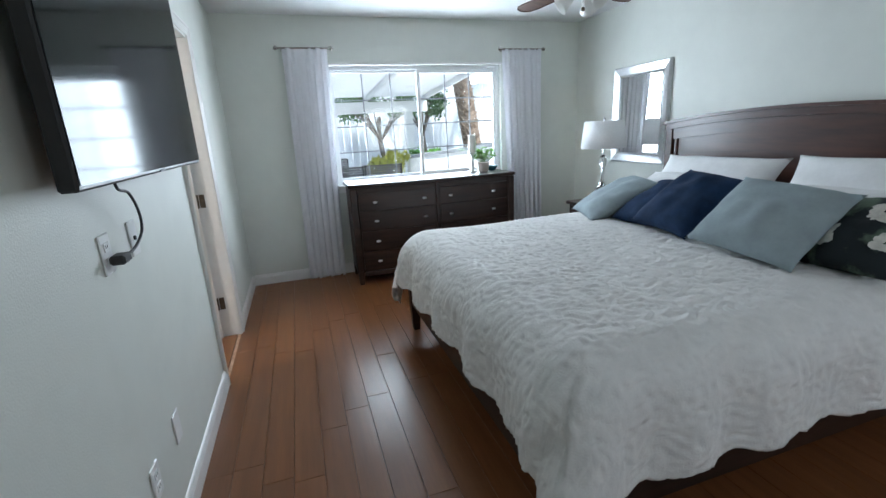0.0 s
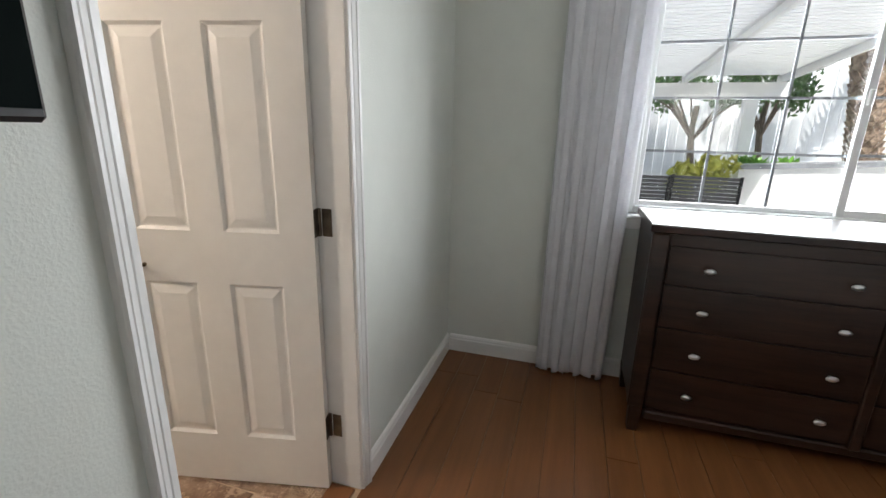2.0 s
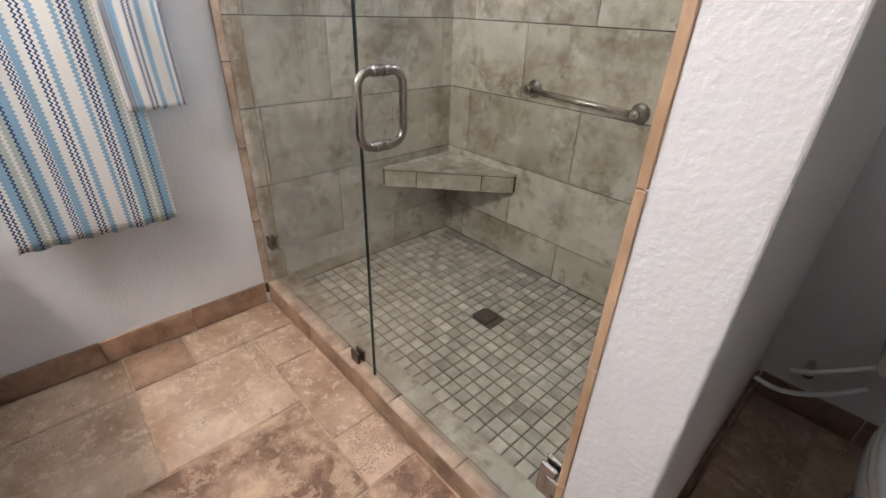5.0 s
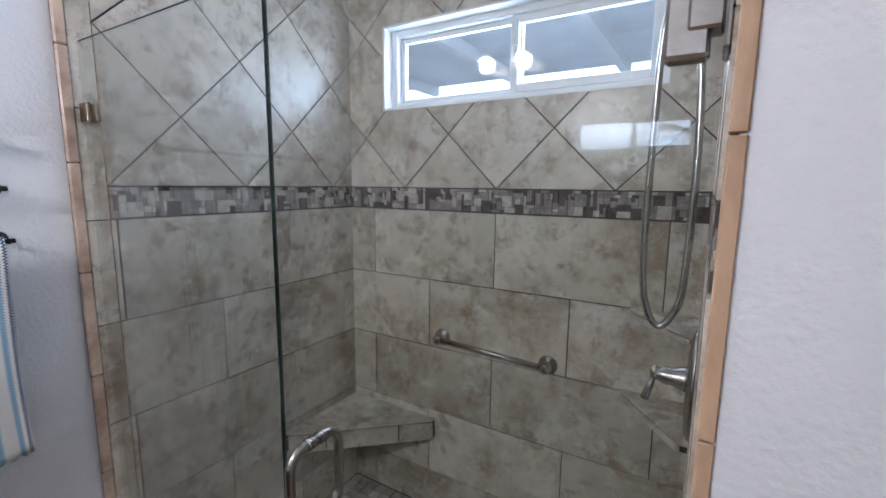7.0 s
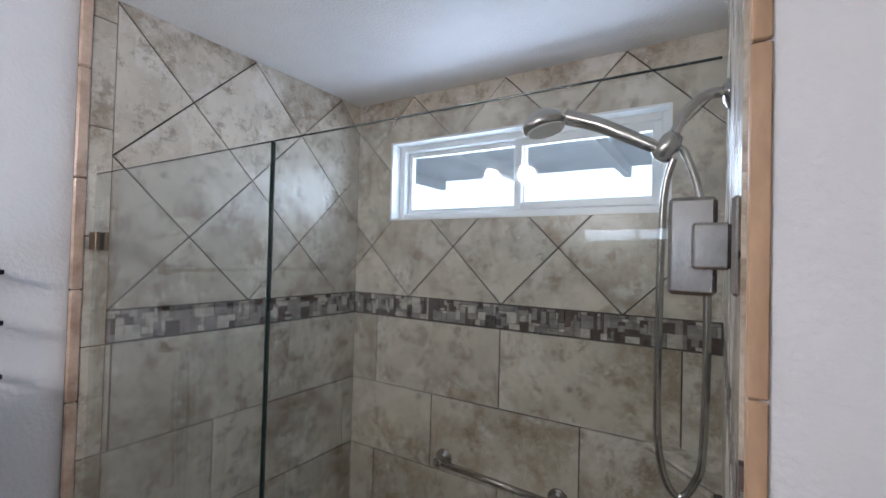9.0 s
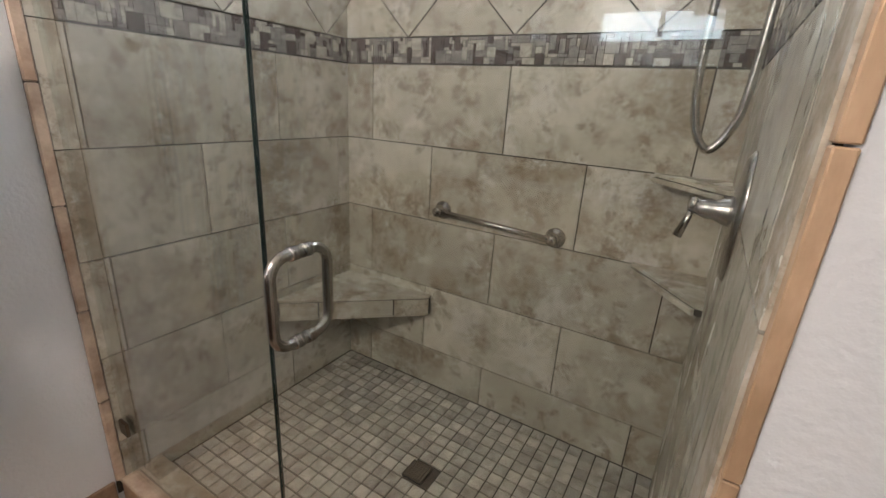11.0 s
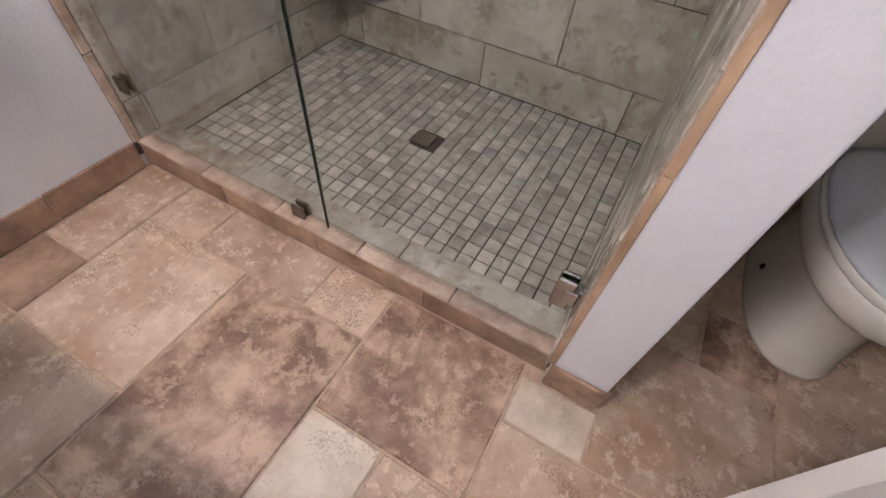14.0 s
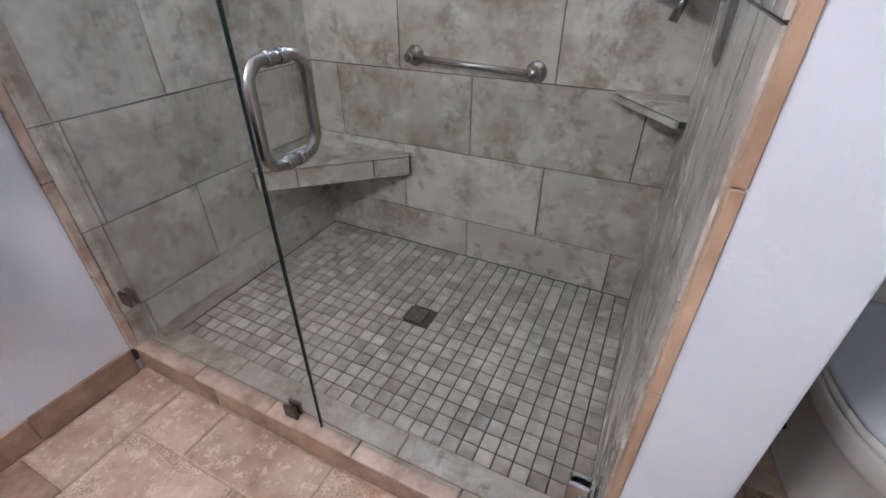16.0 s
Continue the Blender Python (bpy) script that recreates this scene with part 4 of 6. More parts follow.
def television():
    y0, y1, z0, z1, xf = 1.445, 2.765, 1.302, 2.05, -0.535
    d = thing("television", (WX, (y0 + y1) / 2, z0), "large black flat television hung on the wall by a bracket", "television")
    part("casing", box(xf - 0.045, xf - 0.003, y0, y1, z0, z1, 0.006), black_plastic, d)
    part("screen", box(xf - 0.002, xf, y0 + 0.008, y1 - 0.008, z0 + 0.014, z1 - 0.008), screen_black, d, "glossy black screen")
    part("rear_hump", box(xf - 0.075, xf - 0.046, y0 + 0.2, y1 - 0.2, z0 + 0.06, z1 - 0.2, 0.01), black_plastic, d)
    part("bracket", box(WX + 0.001, WX + 0.035, 1.80, 2.30, 1.50, 1.85, 0.004), black_iron, d, "black wall bracket")
    part("logo_bar", box(xf - 0.004, xf + 0.0015, (y0 + y1) / 2 - 0.03, (y0 + y1) / 2 + 0.03, z0 + 0.002, z0 + 0.009), coping_grey, d)
    return d


television()


def wall_plate(y, z, holes, label, dark=False):
    d = thing("wall_plate", (WX, y, z), label, "wall plate", "wall plates under the television")
    part("cover", box(WX, WX + 0.006, y - 0.036, y + 0.036, z - 0.06, z + 0.06, 0.003), plastic_white, d)
    for k in holes:
        if dark:
            part("socket", lathe([(0.008, 0), (0.008, 0.006), (0.004, 0.008)], 14, (WX + 0.005, y, z + k), Matrix.Rotation(radians(90), 4, "Y")), black_plastic, d, "black cable socket")
        else:
            bm = box(WX + 0.005, WX + 0.008, y - 0.017, y + 0.017, z + k - 0.014, z + k + 0.014, 0.003)
            so = part("socket", bm, plastic_white, d)
            for s in (-0.006, 0.006):
                part("slot", box(WX + 0.0075, WX + 0.0088, y + s - 0.001, y + s + 0.001, z + k - 0.004, z + k + 0.005), black_plastic, so)
    return d


wall_plate(1.755, 1.095, (0.022, -0.022), "white double power outlet plate on the wall")
wall_plate(1.985, 1.095, (0.0,), "white cable plate with a dark socket on the wall", True)
wall_plate(1.965, 0.36, (), "white blank wall plate near the floor")
wall_plate(1.69, 0.348, (0.022, -0.022), "white double power outlet plate near the floor")
cord = thing("power_cord", (WX, 1.68, 1.06), "black power cord hanging from the television to the outlet", "cord")
part("cable", tube(smooth_path([(-0.57, 1.74, 1.33), (-0.575, 1.77, 1.28), (-0.58, 1.86, 1.258), (-0.585, 1.925, 1.195), (-0.59, 1.935, 1.13), (-0.595, 1.87, 1.09), (-0.60, 1.80, 1.078)], 8), 0.0045, 8), black_plastic, cord, "", True)
part("plug", box(-0.632, -0.590, 1.742, 1.802, 1.060, 1.088, 0.006), black_plastic, cord)


def curtain(x0, x1, xb0, xb1, folds, seed, label):
    """A white panel gathered on its rod; it hangs in soft folds."""
    def f(u, v):
        s = u * folds * 2 * math.pi
        amp = (0.012 + 0.014 * v) * (0.6 + 0.8 * abs(noise.noise(Vector((u * 3.3, 2, seed)))) * 1.6)
        xa, xb = x0 + (xb0 - x0) * v, x1 + (xb1 - x1) * v
        x = xa + (xb - xa) * u + 0.010 * math.sin(s * 2 + seed)
        y = 4.682 + amp * math.sin(s + 2.4 * noise.noise(Vector((u * 3, v * 0.8, seed)))) + 0.012 * noise.noise(Vector((u * 9, v * 2, seed + 5)))
        z = 2.165 - v * 2.150 + (0.006 * math.sin(s * 1.5) if v > 0.98 else 0)
        return (x, y, z)
    ob = single("curtain", grid(folds * 14, 60, f), curtain_cloth, label, "curtain", "white curtains", smooth=True)
    so = ob.modifiers.new("thick", "SOLIDIFY")
    so.thickness = 0.0015
    return ob


curtain(-0.09, 0.30, -0.105, 0.245, 6, 1, "white gathered curtain panel hanging to the floor beside the window")
curtain(2.065, 2.51, 2.16, 2.53, 7, 4, "white gathered curtain panel hanging to the floor beside the window")


def curtain_rod(x0, x1):
    d = thing("curtain_rod", ((x0 + x1) / 2, NY, 2.15), "short brushed metal curtain rod with knob ends", "curtain rod", "curtain rods")
    part("rod", tube([(x0, 4.682, 2.165), (x1, 4.682, 2.165)], 0.008, 10), nickel, d)
    for x, s in ((x0, -1), (x1, 1)):
        part("finial", lathe([(0.008, 0), (0.016, 0.008), (0.020, 0.02), (0.014, 0.032), (0.001, 0.038)], 14, (x, 4.682, 2.165), Matrix.Rotation(radians(90 * s), 4, "Y")), nickel, d, "", True)
        part("bracket", box(x - s * 0.03 - 0.006, x - s * 0.03 + 0.006, 4.68, NY, 2.150, 2.163, 0.002), nickel, d)
    return d


curtain_rod(-0.115, 0.325)
curtain_rod(2.055, 2.52)


def ceiling_fan(x, y):
    d = thing("ceiling_fan", (x, y, CZ), "ceiling fan with dark wooden blades and frosted glass lights", "ceiling fan")
    part("rod", tube([(x, y, CZ), (x, y, 2.33)], 0.012, 10), nickel, d)
    part("canopy", lathe([(0.07, 0), (0.07, -0.02), (0.03, -0.05)], 20, (x, y, CZ)), nickel, d, "", True)
    part("motor", lathe([(0.03, 0.0), (0.10, -0.02), (0.125, -0.05), (0.12, -0.10), (0.06, -0.125), (0.03, -0.15)], 28, (x, y, 2.34)), nickel, d, "", True)
    for k in range(5):
        m = Matrix.Translation((x, y, 2.262)) @ Matrix.Rotation(radians(72 * k + 100), 4, "Z") @ Matrix.Rotation(radians(11), 4, "X")
        bm = bmesh.new()
        prof = [(0.20, 0.045), (0.30, 0.058), (0.52, 0.068), (0.62, 0.062), (0.66, 0.035), (0.67, 0)]
        ring = [(a, b) for a, b in prof] + [(a, -b) for a, b in reversed(prof[:-1])]
        prism(bm, ring, lambda a, b, c: (a, b, c), 0.007)
        bmesh.ops.transform(bm, matrix=m, verts=bm.verts)
        bl = part("blade", bm, fan_wood, d, "dark wooden blade")
        bm = box(0.09, 0.25, -0.014, 0.014, 0.008, 0.013, 0.002)
        bmesh.ops.transform(bm, matrix=m, verts=bm.verts)
        part("blade_arm", bm, nickel, bl)
    for k in range(3):
        a = radians(120 * k + 40)
        m = Matrix.Translation((x + 0.07 * math.cos(a), y + 0.07 * math.sin(a), 2.20)) @ Matrix.Rotation(a, 4, "Z") @ Matrix.Rotation(radians(125), 4, "Y")
        part("light_shade", lathe([(0.022, 0.0), (0.032, 0.02), (0.042, 0.06), (0.060, 0.10), (0.058, 0.10), (0.03, 0.05), (0.02, 0.01)], 20, (0, 0, 0), m), frosted, d, "frosted tulip glass shade", True)
    part("pull_chain", tube([(x, y, 2.20), (x, y, 2.13)], 0.002, 6), nickel, d)
    part("pull_knob", lathe([(0.001, 0), (0.014, 0.008), (0.010, 0.025), (0.002, 0.03)], 12, (x, y, 2.105)), bronze, d, "", True)
    return d


ceiling_fan(1.85, 3.02)


def candle_holder(x, y, z):
    d = thing("candle_holder", (x, y, z), "turned glass candlestick with a thick grey candle, on the dresser", "candle holder")
    part("stem", lathe([(0.052, 0), (0.052, 0.008), (0.020, 0.02), (0.028, 0.04), (0.014, 0.06), (0.024, 0.085), (0.013, 0.11), (0.022, 0.14), (0.012, 0.17), (0.045, 0.195), (0.048, 0.205)], 24, (x, y, z)), silver, d, "silvery turned stem", True)
    part("candle", lathe([(0.036, 0), (0.038, 0.01), (0.038, 0.17), (0.032, 0.175), (0.01, 0.168)], 24, (x, y, z + 0.205)), candle_wax, d, "grey pillar candle", True)
    return d


candle_holder(1.655, 4.58, 0.955)


def potted_plant(x, y, z):
    d = thing("potted_plant", (x, y, z), "bright green leafy plant in a pale clay pot on the dresser", "plant")
    part("pot", lathe([(0.045, 0), (0.050, 0.005), (0.058, 0.085), (0.063, 0.088), (0.063, 0.10), (0.054, 0.10), (0.050, 0.085), (0.001, 0.08)], 24, (x, y, z)), clay_pot, d, "pale grey clay pot", True)
    rnd = random.Random(5)
    bm, stems = bmesh.new(), bmesh.new()
    for k in range(95):
        a, r, h = rnd.uniform(0, 6.28), rnd.uniform(0, 1) ** 0.5 * 0.115, rnd.uniform(0.04, 0.15)
        p = Vector((x + r * math.cos(a), y + r * math.sin(a), z + 0.10 + h * (1.1 - r * 3)))
        tube([(x + 0.25 * r * math.cos(a), y + 0.25 * r * math.sin(a), z + 0.085), tuple(p)], 0.0012, 4, bm=stems)
        m = Matrix.Translation(p) @ Euler((rnd.uniform(-0.9, 0.9), rnd.uniform(-0.9, 0.9), a)).to_matrix().to_4x4()
        s = rnd.uniform(0.016, 0.028)
        vs = [bm.verts.new(m @ Vector(c)) for c in ((-s, 0, 0), (-0.4 * s, -0.7 * s, 0.25 * s), (0.5 * s, -0.6 * s, 0.2 * s), (1.2 * s, 0, -0.1 * s), (0.5 * s, 0.6 * s, 0.2 * s), (-0.4 * s, 0.7 * s, 0.25 * s), (0, 0, 0))]
        for i in range(6):
            bm.faces.new((vs[i], vs[(i + 1) % 6], vs[6]))
    part("foliage", bm, leaf_bright, d, "small rounded bright green leaves")
    part("stems", stems, leaf_green, d)
    return d


potted_plant(1.765, 4.55, 0.955)
single("bowl", lathe([(0.02, 0), (0.03, 0.004), (0.055, 0.03), (0.065, 0.05), (0.060, 0.05), (0.03, 0.012), (0.001, 0.01)], 24, (1.88, 4.60, 0.955)), teal_glaze, "small teal glazed bowl on the dresser", "bowl", smooth=True)

# ---- bathroom ----
SF = 0.045                      # shower floor
ROWS_Z = (0.0, 0.236, 0.543, 0.850, 1.157, 1.464)
BAND0, BAND1 = 1.468, 1.560


def vanity():
    x0, x1, y0, y1 = TX + 0.004, -1.62, VY + 0.002, 2.715
    for k, (a, b) in enumerate(((x0, -2.46), (-2.456, x1))):
        d = thing("vanity_cabinet", ((a + b) / 2, (y0 + y1) / 2, 0), "dark brown wooden vanity cabinet with framed doors and bar pulls", "cabinet", "vanity cabinets")
        part("body", box(a, b, y0, y1 - 0.02, 0.09, 0.815), vanity_wood, d)
        part("toe_kick", box(a, b, y0, y1 - 0.08, 0.0, 0.088), black_plastic, d)
        n = 2
        w = (b - a) / n
        for i in range(n):
            p0, p1 = a + i * w + 0.012, a + (i + 1) * w - 0.012
            for z0, z1 in ((0.12, 0.61), (0.64, 0.79)):
                dr = bmesh.new()
                box(p0, p1, y1 - 0.019, y1 - 0.006, z0, z1, 0.002, dr)
                s = 0.045
                for q in ((p0, p0 + s, z0, z1), (p1 - s, p1, z0, z1), (p0 + s, p1 - s, z0, z0 + s), (p0 + s, p1 - s, z1 - s, z1)):
                    box(q[0], q[1], y1 - 0.0055, y1 + 0.004, q[2], q[3], 0.003, dr)
                dro = part("door" if z0 < 0.3 else "drawer", dr, vanity_wood, d)
                if z0 < 0.3:
                    hx = p1 - 0.035 if i == 0 else p0 + 0.035
                    pts = [(hx, y1 + 0.004, 0.50), (hx, y1 + 0.03, 0.495), (hx, y1 + 0.03, 0.405), (hx, y1 + 0.004, 0.40)]
                else:
                    hx = (p0 + p1) / 2
                    pts = [(hx - 0.05, y1 + 0.004, 0.715), (hx - 0.045, y1 + 0.03, 0.715), (hx + 0.045, y1 + 0.03, 0.715), (hx + 0.05, y1 + 0.004, 0.715)]
                part("handle", tube(pts, 0.006, 8), black_iron, dro, "dark iron pull", True)
    top = box(x0, x1 + 0.02, y0, y1 + 0.025, 0.817, 0.855, 0.008, seg=2)
    single("countertop", top, granite, "speckled brown granite vanity top", "countertop")
    single("backsplash", box(x0, x1 + 0.02, y0, y0 + 0.02, 0.856, 0.955, 0.003), granite, "speckled brown granite backsplash", "backsplash")
    single("side_splash", box(x0, x0 + 0.02, y0 + 0.022, y1 - 0.05, 0.856, 0.955, 0.003), granite, "speckled brown granite side splash", "backsplash")


vanity()


def vanity_light():
    d = thing("vanity_light", (-2.58, VY, 2.14), "wall light with two small warm globes above the vanity", "wall lamp")
    part("plate", box(-2.86, -2.48, VY, VY + 0.025, 2.10, 2.20, 0.006), nickel, d)
    for x in (-2.76, -2.58):
        part("arm", tube([(x, VY + 0.02, 2.15), (x, VY + 0.10, 2.15)], 0.010, 8), nickel, d)
        part("globe", lathe([(0.012, -0.036), (0.028, -0.027), (0.036, 0), (0.028, 0.025), (0.012, 0.034)], 20, (x, VY + 0.11, 2.14)), lit_bulb, d, "glowing warm globe", True)
    return d


vanity_light()
vanity_mirror = thing("vanity_mirror", (-2.45, VY, 1.0), "large plain mirror above the vanity", "mirror")
part("glass", box(-3.15, -1.75, VY + 0.001, VY + 0.008, 1.0, 1.88), mirror_glass, vanity_mirror)


def towel(name, y0, y1, z0, ztop, x, uscale, u0, label, seed):
    def f(u, v):
        w = 0.010 * math.sin(u * 9 + seed) * (0.3 + v) + 0.006 * noise.noise(Vector((u * 5, v * 3, seed)))
        s = v * 2 - 1
        zt = ztop - abs(s) * (ztop - z0) if s < 0 else ztop - s * (ztop - z0 - 0.10)
        fold = 0.022 * (1 - math.exp(-abs(s) * 40)) * (1 if s < 0 else -0.75)
        return (x + fold + (w if s < 0 else 0), y0 + (y1 - y0) * u + 0.006 * math.sin(v * 7 + seed), zt + 0.004 * math.sin(u * 40) * (1 if abs(s) > 0.98 else 0))
    nu, nv = 26, 60
    bm = grid(nu, nv, f)
    uv = bm.loops.layers.uv.new("UVMap")
    bm.verts.index_update()
    for fc in bm.faces:
        for lp in fc.loops:
            i = lp.vert.index
            lp[uv].uv = (u0 + uscale * (i // (nv + 1)) / nu, (i % (nv + 1)) / nv * 2.4 * 4)
    ob = single(name, bm, towel_cloth, label, "towel", smooth=True)
    so = ob.modifiers.new("thick", "SOLIDIFY")
    so.thickness, so.offset = 0.006, 0
    return ob


def towel_rack():
    d = thing("towel_rack", (TX, 3.2, 1.40), "metal wall rack with towel bars, coloured dark as if backlit", "towel rack")
    # silvery metal given a near-black colour for its backlit look
    for z, out in ((1.43, 0.065), (1.555, 0.055), (1.675, 0.045)):
        for y in (2.86, 3.485):
            part("post", tube([(TX, y, z), (TX + out + 0.012, y, z)], 0.007, 8), black_iron, d)
            part("rosette", lathe([(0.020, 0), (0.018, 0.006), (0.008, 0.010)], 14, (TX, y, z), Matrix.Rotation(radians(90), 4, "Y")), black_iron, d)
        part("bar", tube([(TX + out, 2.845, z), (TX + out, 3.50, z)], 0.006, 8), black_iron, d)
    return d


towel_rack()
towel("bath_towel", 2.94, 3.36, 0.53, 1.445, TX + 0.060, 1.45, 0.1, "striped bath towel in blue, navy and cream, folded over the bar", 1)
towel("hand_towel", 3.315, 3.475, 0.90, 1.440, TX + 0.080, 0.60, 0.55, "narrow striped hand towel in blue and cream over the bar", 3)


# ---- shower ----
curb = structure("curb_shower", box(TX, PX0 + 0.012, 3.665, 3.772, -0.01, 0.092), wall_grout, "low shower curb faced with stone")
shower_floor = structure("floor_shower", box(TX, PX0 + 0.012, 3.772, BY + 0.012, -0.01, SF - 0.005), mosaic_grout, "shower floor of small beige stone mosaic tiles")
back_lining = structure("wall_shower_back", box(TX, SX0, BY + 0.004, BY + 0.0118, SF, CZ), wall_grout, "stone-tiled shower back wall with diamond tiles above a mosaic band")
left_lining = structure("wall_shower_left", box(TX + 0.0002, TX + 0.006, 3.638, BY + 0.004, SF, CZ), wall_grout, "stone-tiled shower side wall with diamond tiles above a mosaic band")
right_lining = structure("wall_shower_right", box(PX0 + 0.006, PX0 + 0.0118, PY + 0.014, BY + 0.004, SF, CZ), wall_grout, "stone-tiled shower side wall behind the valve")
bm = bmesh.new()
bm.from_mesh(back_lining.data)
box(SX1, PX0 + 0.006, BY + 0.004, BY + 0.0118, SF, CZ, bm=bm)
box(SX0, SX1, BY + 0.004, BY + 0.0118, SF, SZ0, bm=bm)
box(SX0, SX1, BY + 0.004, BY + 0.0118, SZ1, CZ, bm=bm)
bm.to_mesh(back_lining.data)
bm.free()


def glass_panel(name, x0, x1, z0, z1, label, edges):
    d = thing(name, ((x0 + x1) / 2, GY, z0), label, "shower door" if "door" in name else "glass panel")
    p = part("pane", box(x0, x1, GY - 0.004, GY + 0.004, z0, z1), shower_glass, d, "clear glass")
    p.visible_shadow = False
    for e in edges:
        part("edge", box(e - 0.0012, e + 0.0012, GY - 0.0045, GY + 0.0045, z0, z1), glass_edge, d, "dark polished glass edge")
    part("top_edge", box(x0, x1, GY - 0.002, GY + 0.002, z1, z1 + 0.0015), glass_edge, d)
    return d


fixed = glass_panel("shower_glass_panel", TX + 0.022, -2.513, 0.098, 1.944, "fixed clear glass shower panel clamped to curb and wall", (-2.5135,))
gdoor = glass_panel("shower_door", -2.508, -1.812, 0.108, 1.944, "frameless clear glass shower door with metal pull and hinges", ())


def clip(x, z, w, h, parent):
    bm = box(x - w / 2, x + w / 2, GY - 0.016, GY - 0.0056, z - h / 2, z + h / 2, 0.002)
    box(x - w / 2, x + w / 2, GY + 0.0056, GY + 0.016, z - h / 2, z + h / 2, 0.002, bm)
    part("clamp", bm, bronze, parent, "small metal glass clamp")


clip(-2.614, 0.118, 0.045, 0.052, fixed)
clip(TX + 0.050, 0.305, 0.045, 0.05, fixed)
clip(TX + 0.050, 1.757, 0.045, 0.05, fixed)
for z in (0.314, 1.755):
    bm = box(-1.857, -1.814, GY - 0.017, GY - 0.0056, z - 0.049, z + 0.049, 0.004)
    box(-1.857, -1.814, GY + 0.0056, GY + 0.017, z - 0.049, z + 0.049, 0.004, bm)
    box(-1.836, -1.803, GY - 0.020, GY + 0.020, z - 0.023, z + 0.023, 0.003, bm)
    box(-1.803, PX0, GY - 0.030, GY + 0.030, z - 0.047, z + 0.047, 0.003, bm)
    part("hinge", bm, nickel, gdoor, "square brushed metal hinge")
hx = -2.421
ring = [(hx, GY + a, 0.996 + b) for a, b in round_rect(0.062, 0.083, 0.034, 7)]
part("pull_handle", tube(ring, 0.0098, 14, True), nickel, gdoor, "brushed nickel double pull handle", True)
for z in (0.913, 1.079):
    bm = bmesh.new()
    for s in (-1, 1):
        join(bm, lathe([(0.0125, 0.0), (0.0125, 0.006), (0.0108, 0.008), (0.0128, 0.011), (0.0128, 0.016), (0.0098, 0.018)], 18, (hx, GY + s * 0.0056, z), Matrix.Rotation(radians(-90 * s), 4, "X")))
    part("collar", bm, nickel, gdoor, "", True)
part("sweep", box(-2.488, -1.83, GY - 0.004, GY + 0.004, 0.0945, 0.107), shower_glass, gdoor, "clear plastic door sweep")
part("seal_channel", box(-1.8115, -1.8045, GY - 0.005, GY + 0.005, 0.11, 1.944), shower_glass, gdoor, "clear plastic seal strip by the hinges")


def grab_bar():
    xa, xb, z = -2.765, -2.285, 0.893
    d = thing("grab_bar", ((xa + xb) / 2, BY, z), "brushed nickel grab bar on the shower wall", "grab bar")
    y = BY - 0.045
    part("bar", tube([(xa, y, z + 0.012), (xb, y, z - 0.008)], 0.0125, 14), nickel, d, "", True)
    for x, zz in ((xa, z + 0.012), (xb, z - 0.008)):
        part("flange", lathe([(0.038, 0), (0.038, 0.006), (0.030, 0.012), (0.020, 0.018), (0.018, 0.05), (0.020, 0.056), (0.012, 0.062), (0.001, 0.063)], 22, (x, BY, zz), Matrix.Rotation(radians(90), 4, "X")), nickel, d, "", True)
    return d


grab_bar()


def corner_slab(name, cx, cy, sx, a, b, z, t, label, cat, front_tiles=0):
    """A triangular slab in a corner: a along the back wall, b along the side wall."""
    d = thing(name, (cx, cy, z - t), label, cat)
    bm = bmesh.new()
    tri = [(0, 0), (a, 0), (a, -0.02), (0.02, -b), (0, -b)]
    prism(bm, tri, lambda p, q, r: (cx + sx * p, cy + q, z - 0.010 + r), 0.010)
    part("top_tile", bm, wall_tile, d, "beige stone tile top")
    bm = bmesh.new()
    tri = [(0, 0), (a - 0.004, 0), (a - 0.004, -0.016), (0.016, -b + 0.004), (0, -b + 0.004)]
    prism(bm, tri, lambda p, q, r: (cx + sx * p, cy + q, z - t + r), t - 0.0105)
    lo = [bm.verts.new((cx + sx * p, cy + q, z - t)) for p, q in reversed(tri)]
    bm.faces.new(lo)
    part("core", bm, wall_grout, d)
    p0, p1 = Vector((cx + sx * a, cy - 0.018, 0)), Vector((cx + sx * 0.018, cy - b, 0))
    nrm = Vector((p1 - p0).cross(Vector((0, 0, 1))).normalized())
    if nrm.dot(Vector((cx, cy, 0)) - p0) > 0:
        nrm = -nrm
    n = max(front_tiles, 1)
    cuts = [0, 0.25, 0.75, 1.0] if front_tiles == 3 else [0, 1]
    for f0, f1 in zip(cuts, cuts[1:]):
        e = 0.003
        q0, q1 = p0.lerp(p1, f0) , p0.lerp(p1, f1)
        dd = (q1 - q0).normalized() * e
        q0, q1 = q0 + dd, q1 - dd
        bm = bmesh.new()
        vs = []
        for q in (q0, q1):
            for o in (0, 0.009):
                for zz in (z - t, z - 0.013):
                    vs.append(bm.verts.new((q.x + nrm.x * o, q.y + nrm.y * o, zz)))
        for fidx in ((0, 1, 3, 2), (4, 6, 7, 5), (0, 2, 6, 4), (1, 5, 7, 3), (2, 3, 7, 6), (0, 4, 5, 1)):
            bm.faces.new([vs[i] for i in fidx])
        part("front_tile", bm, wall_tile, d)
    return d


corner_slab("shower_bench", TX + 0.012, BY, 1, 0.485, 0.450, 0.506, 0.090, "triangular stone-tiled corner bench in the shower", "bench", 3)
corner_slab("corner_shelf", PX0, BY, -1, 0.208, 0.23, 1.160, 0.026, "small triangular stone corner shelf", "shelf")
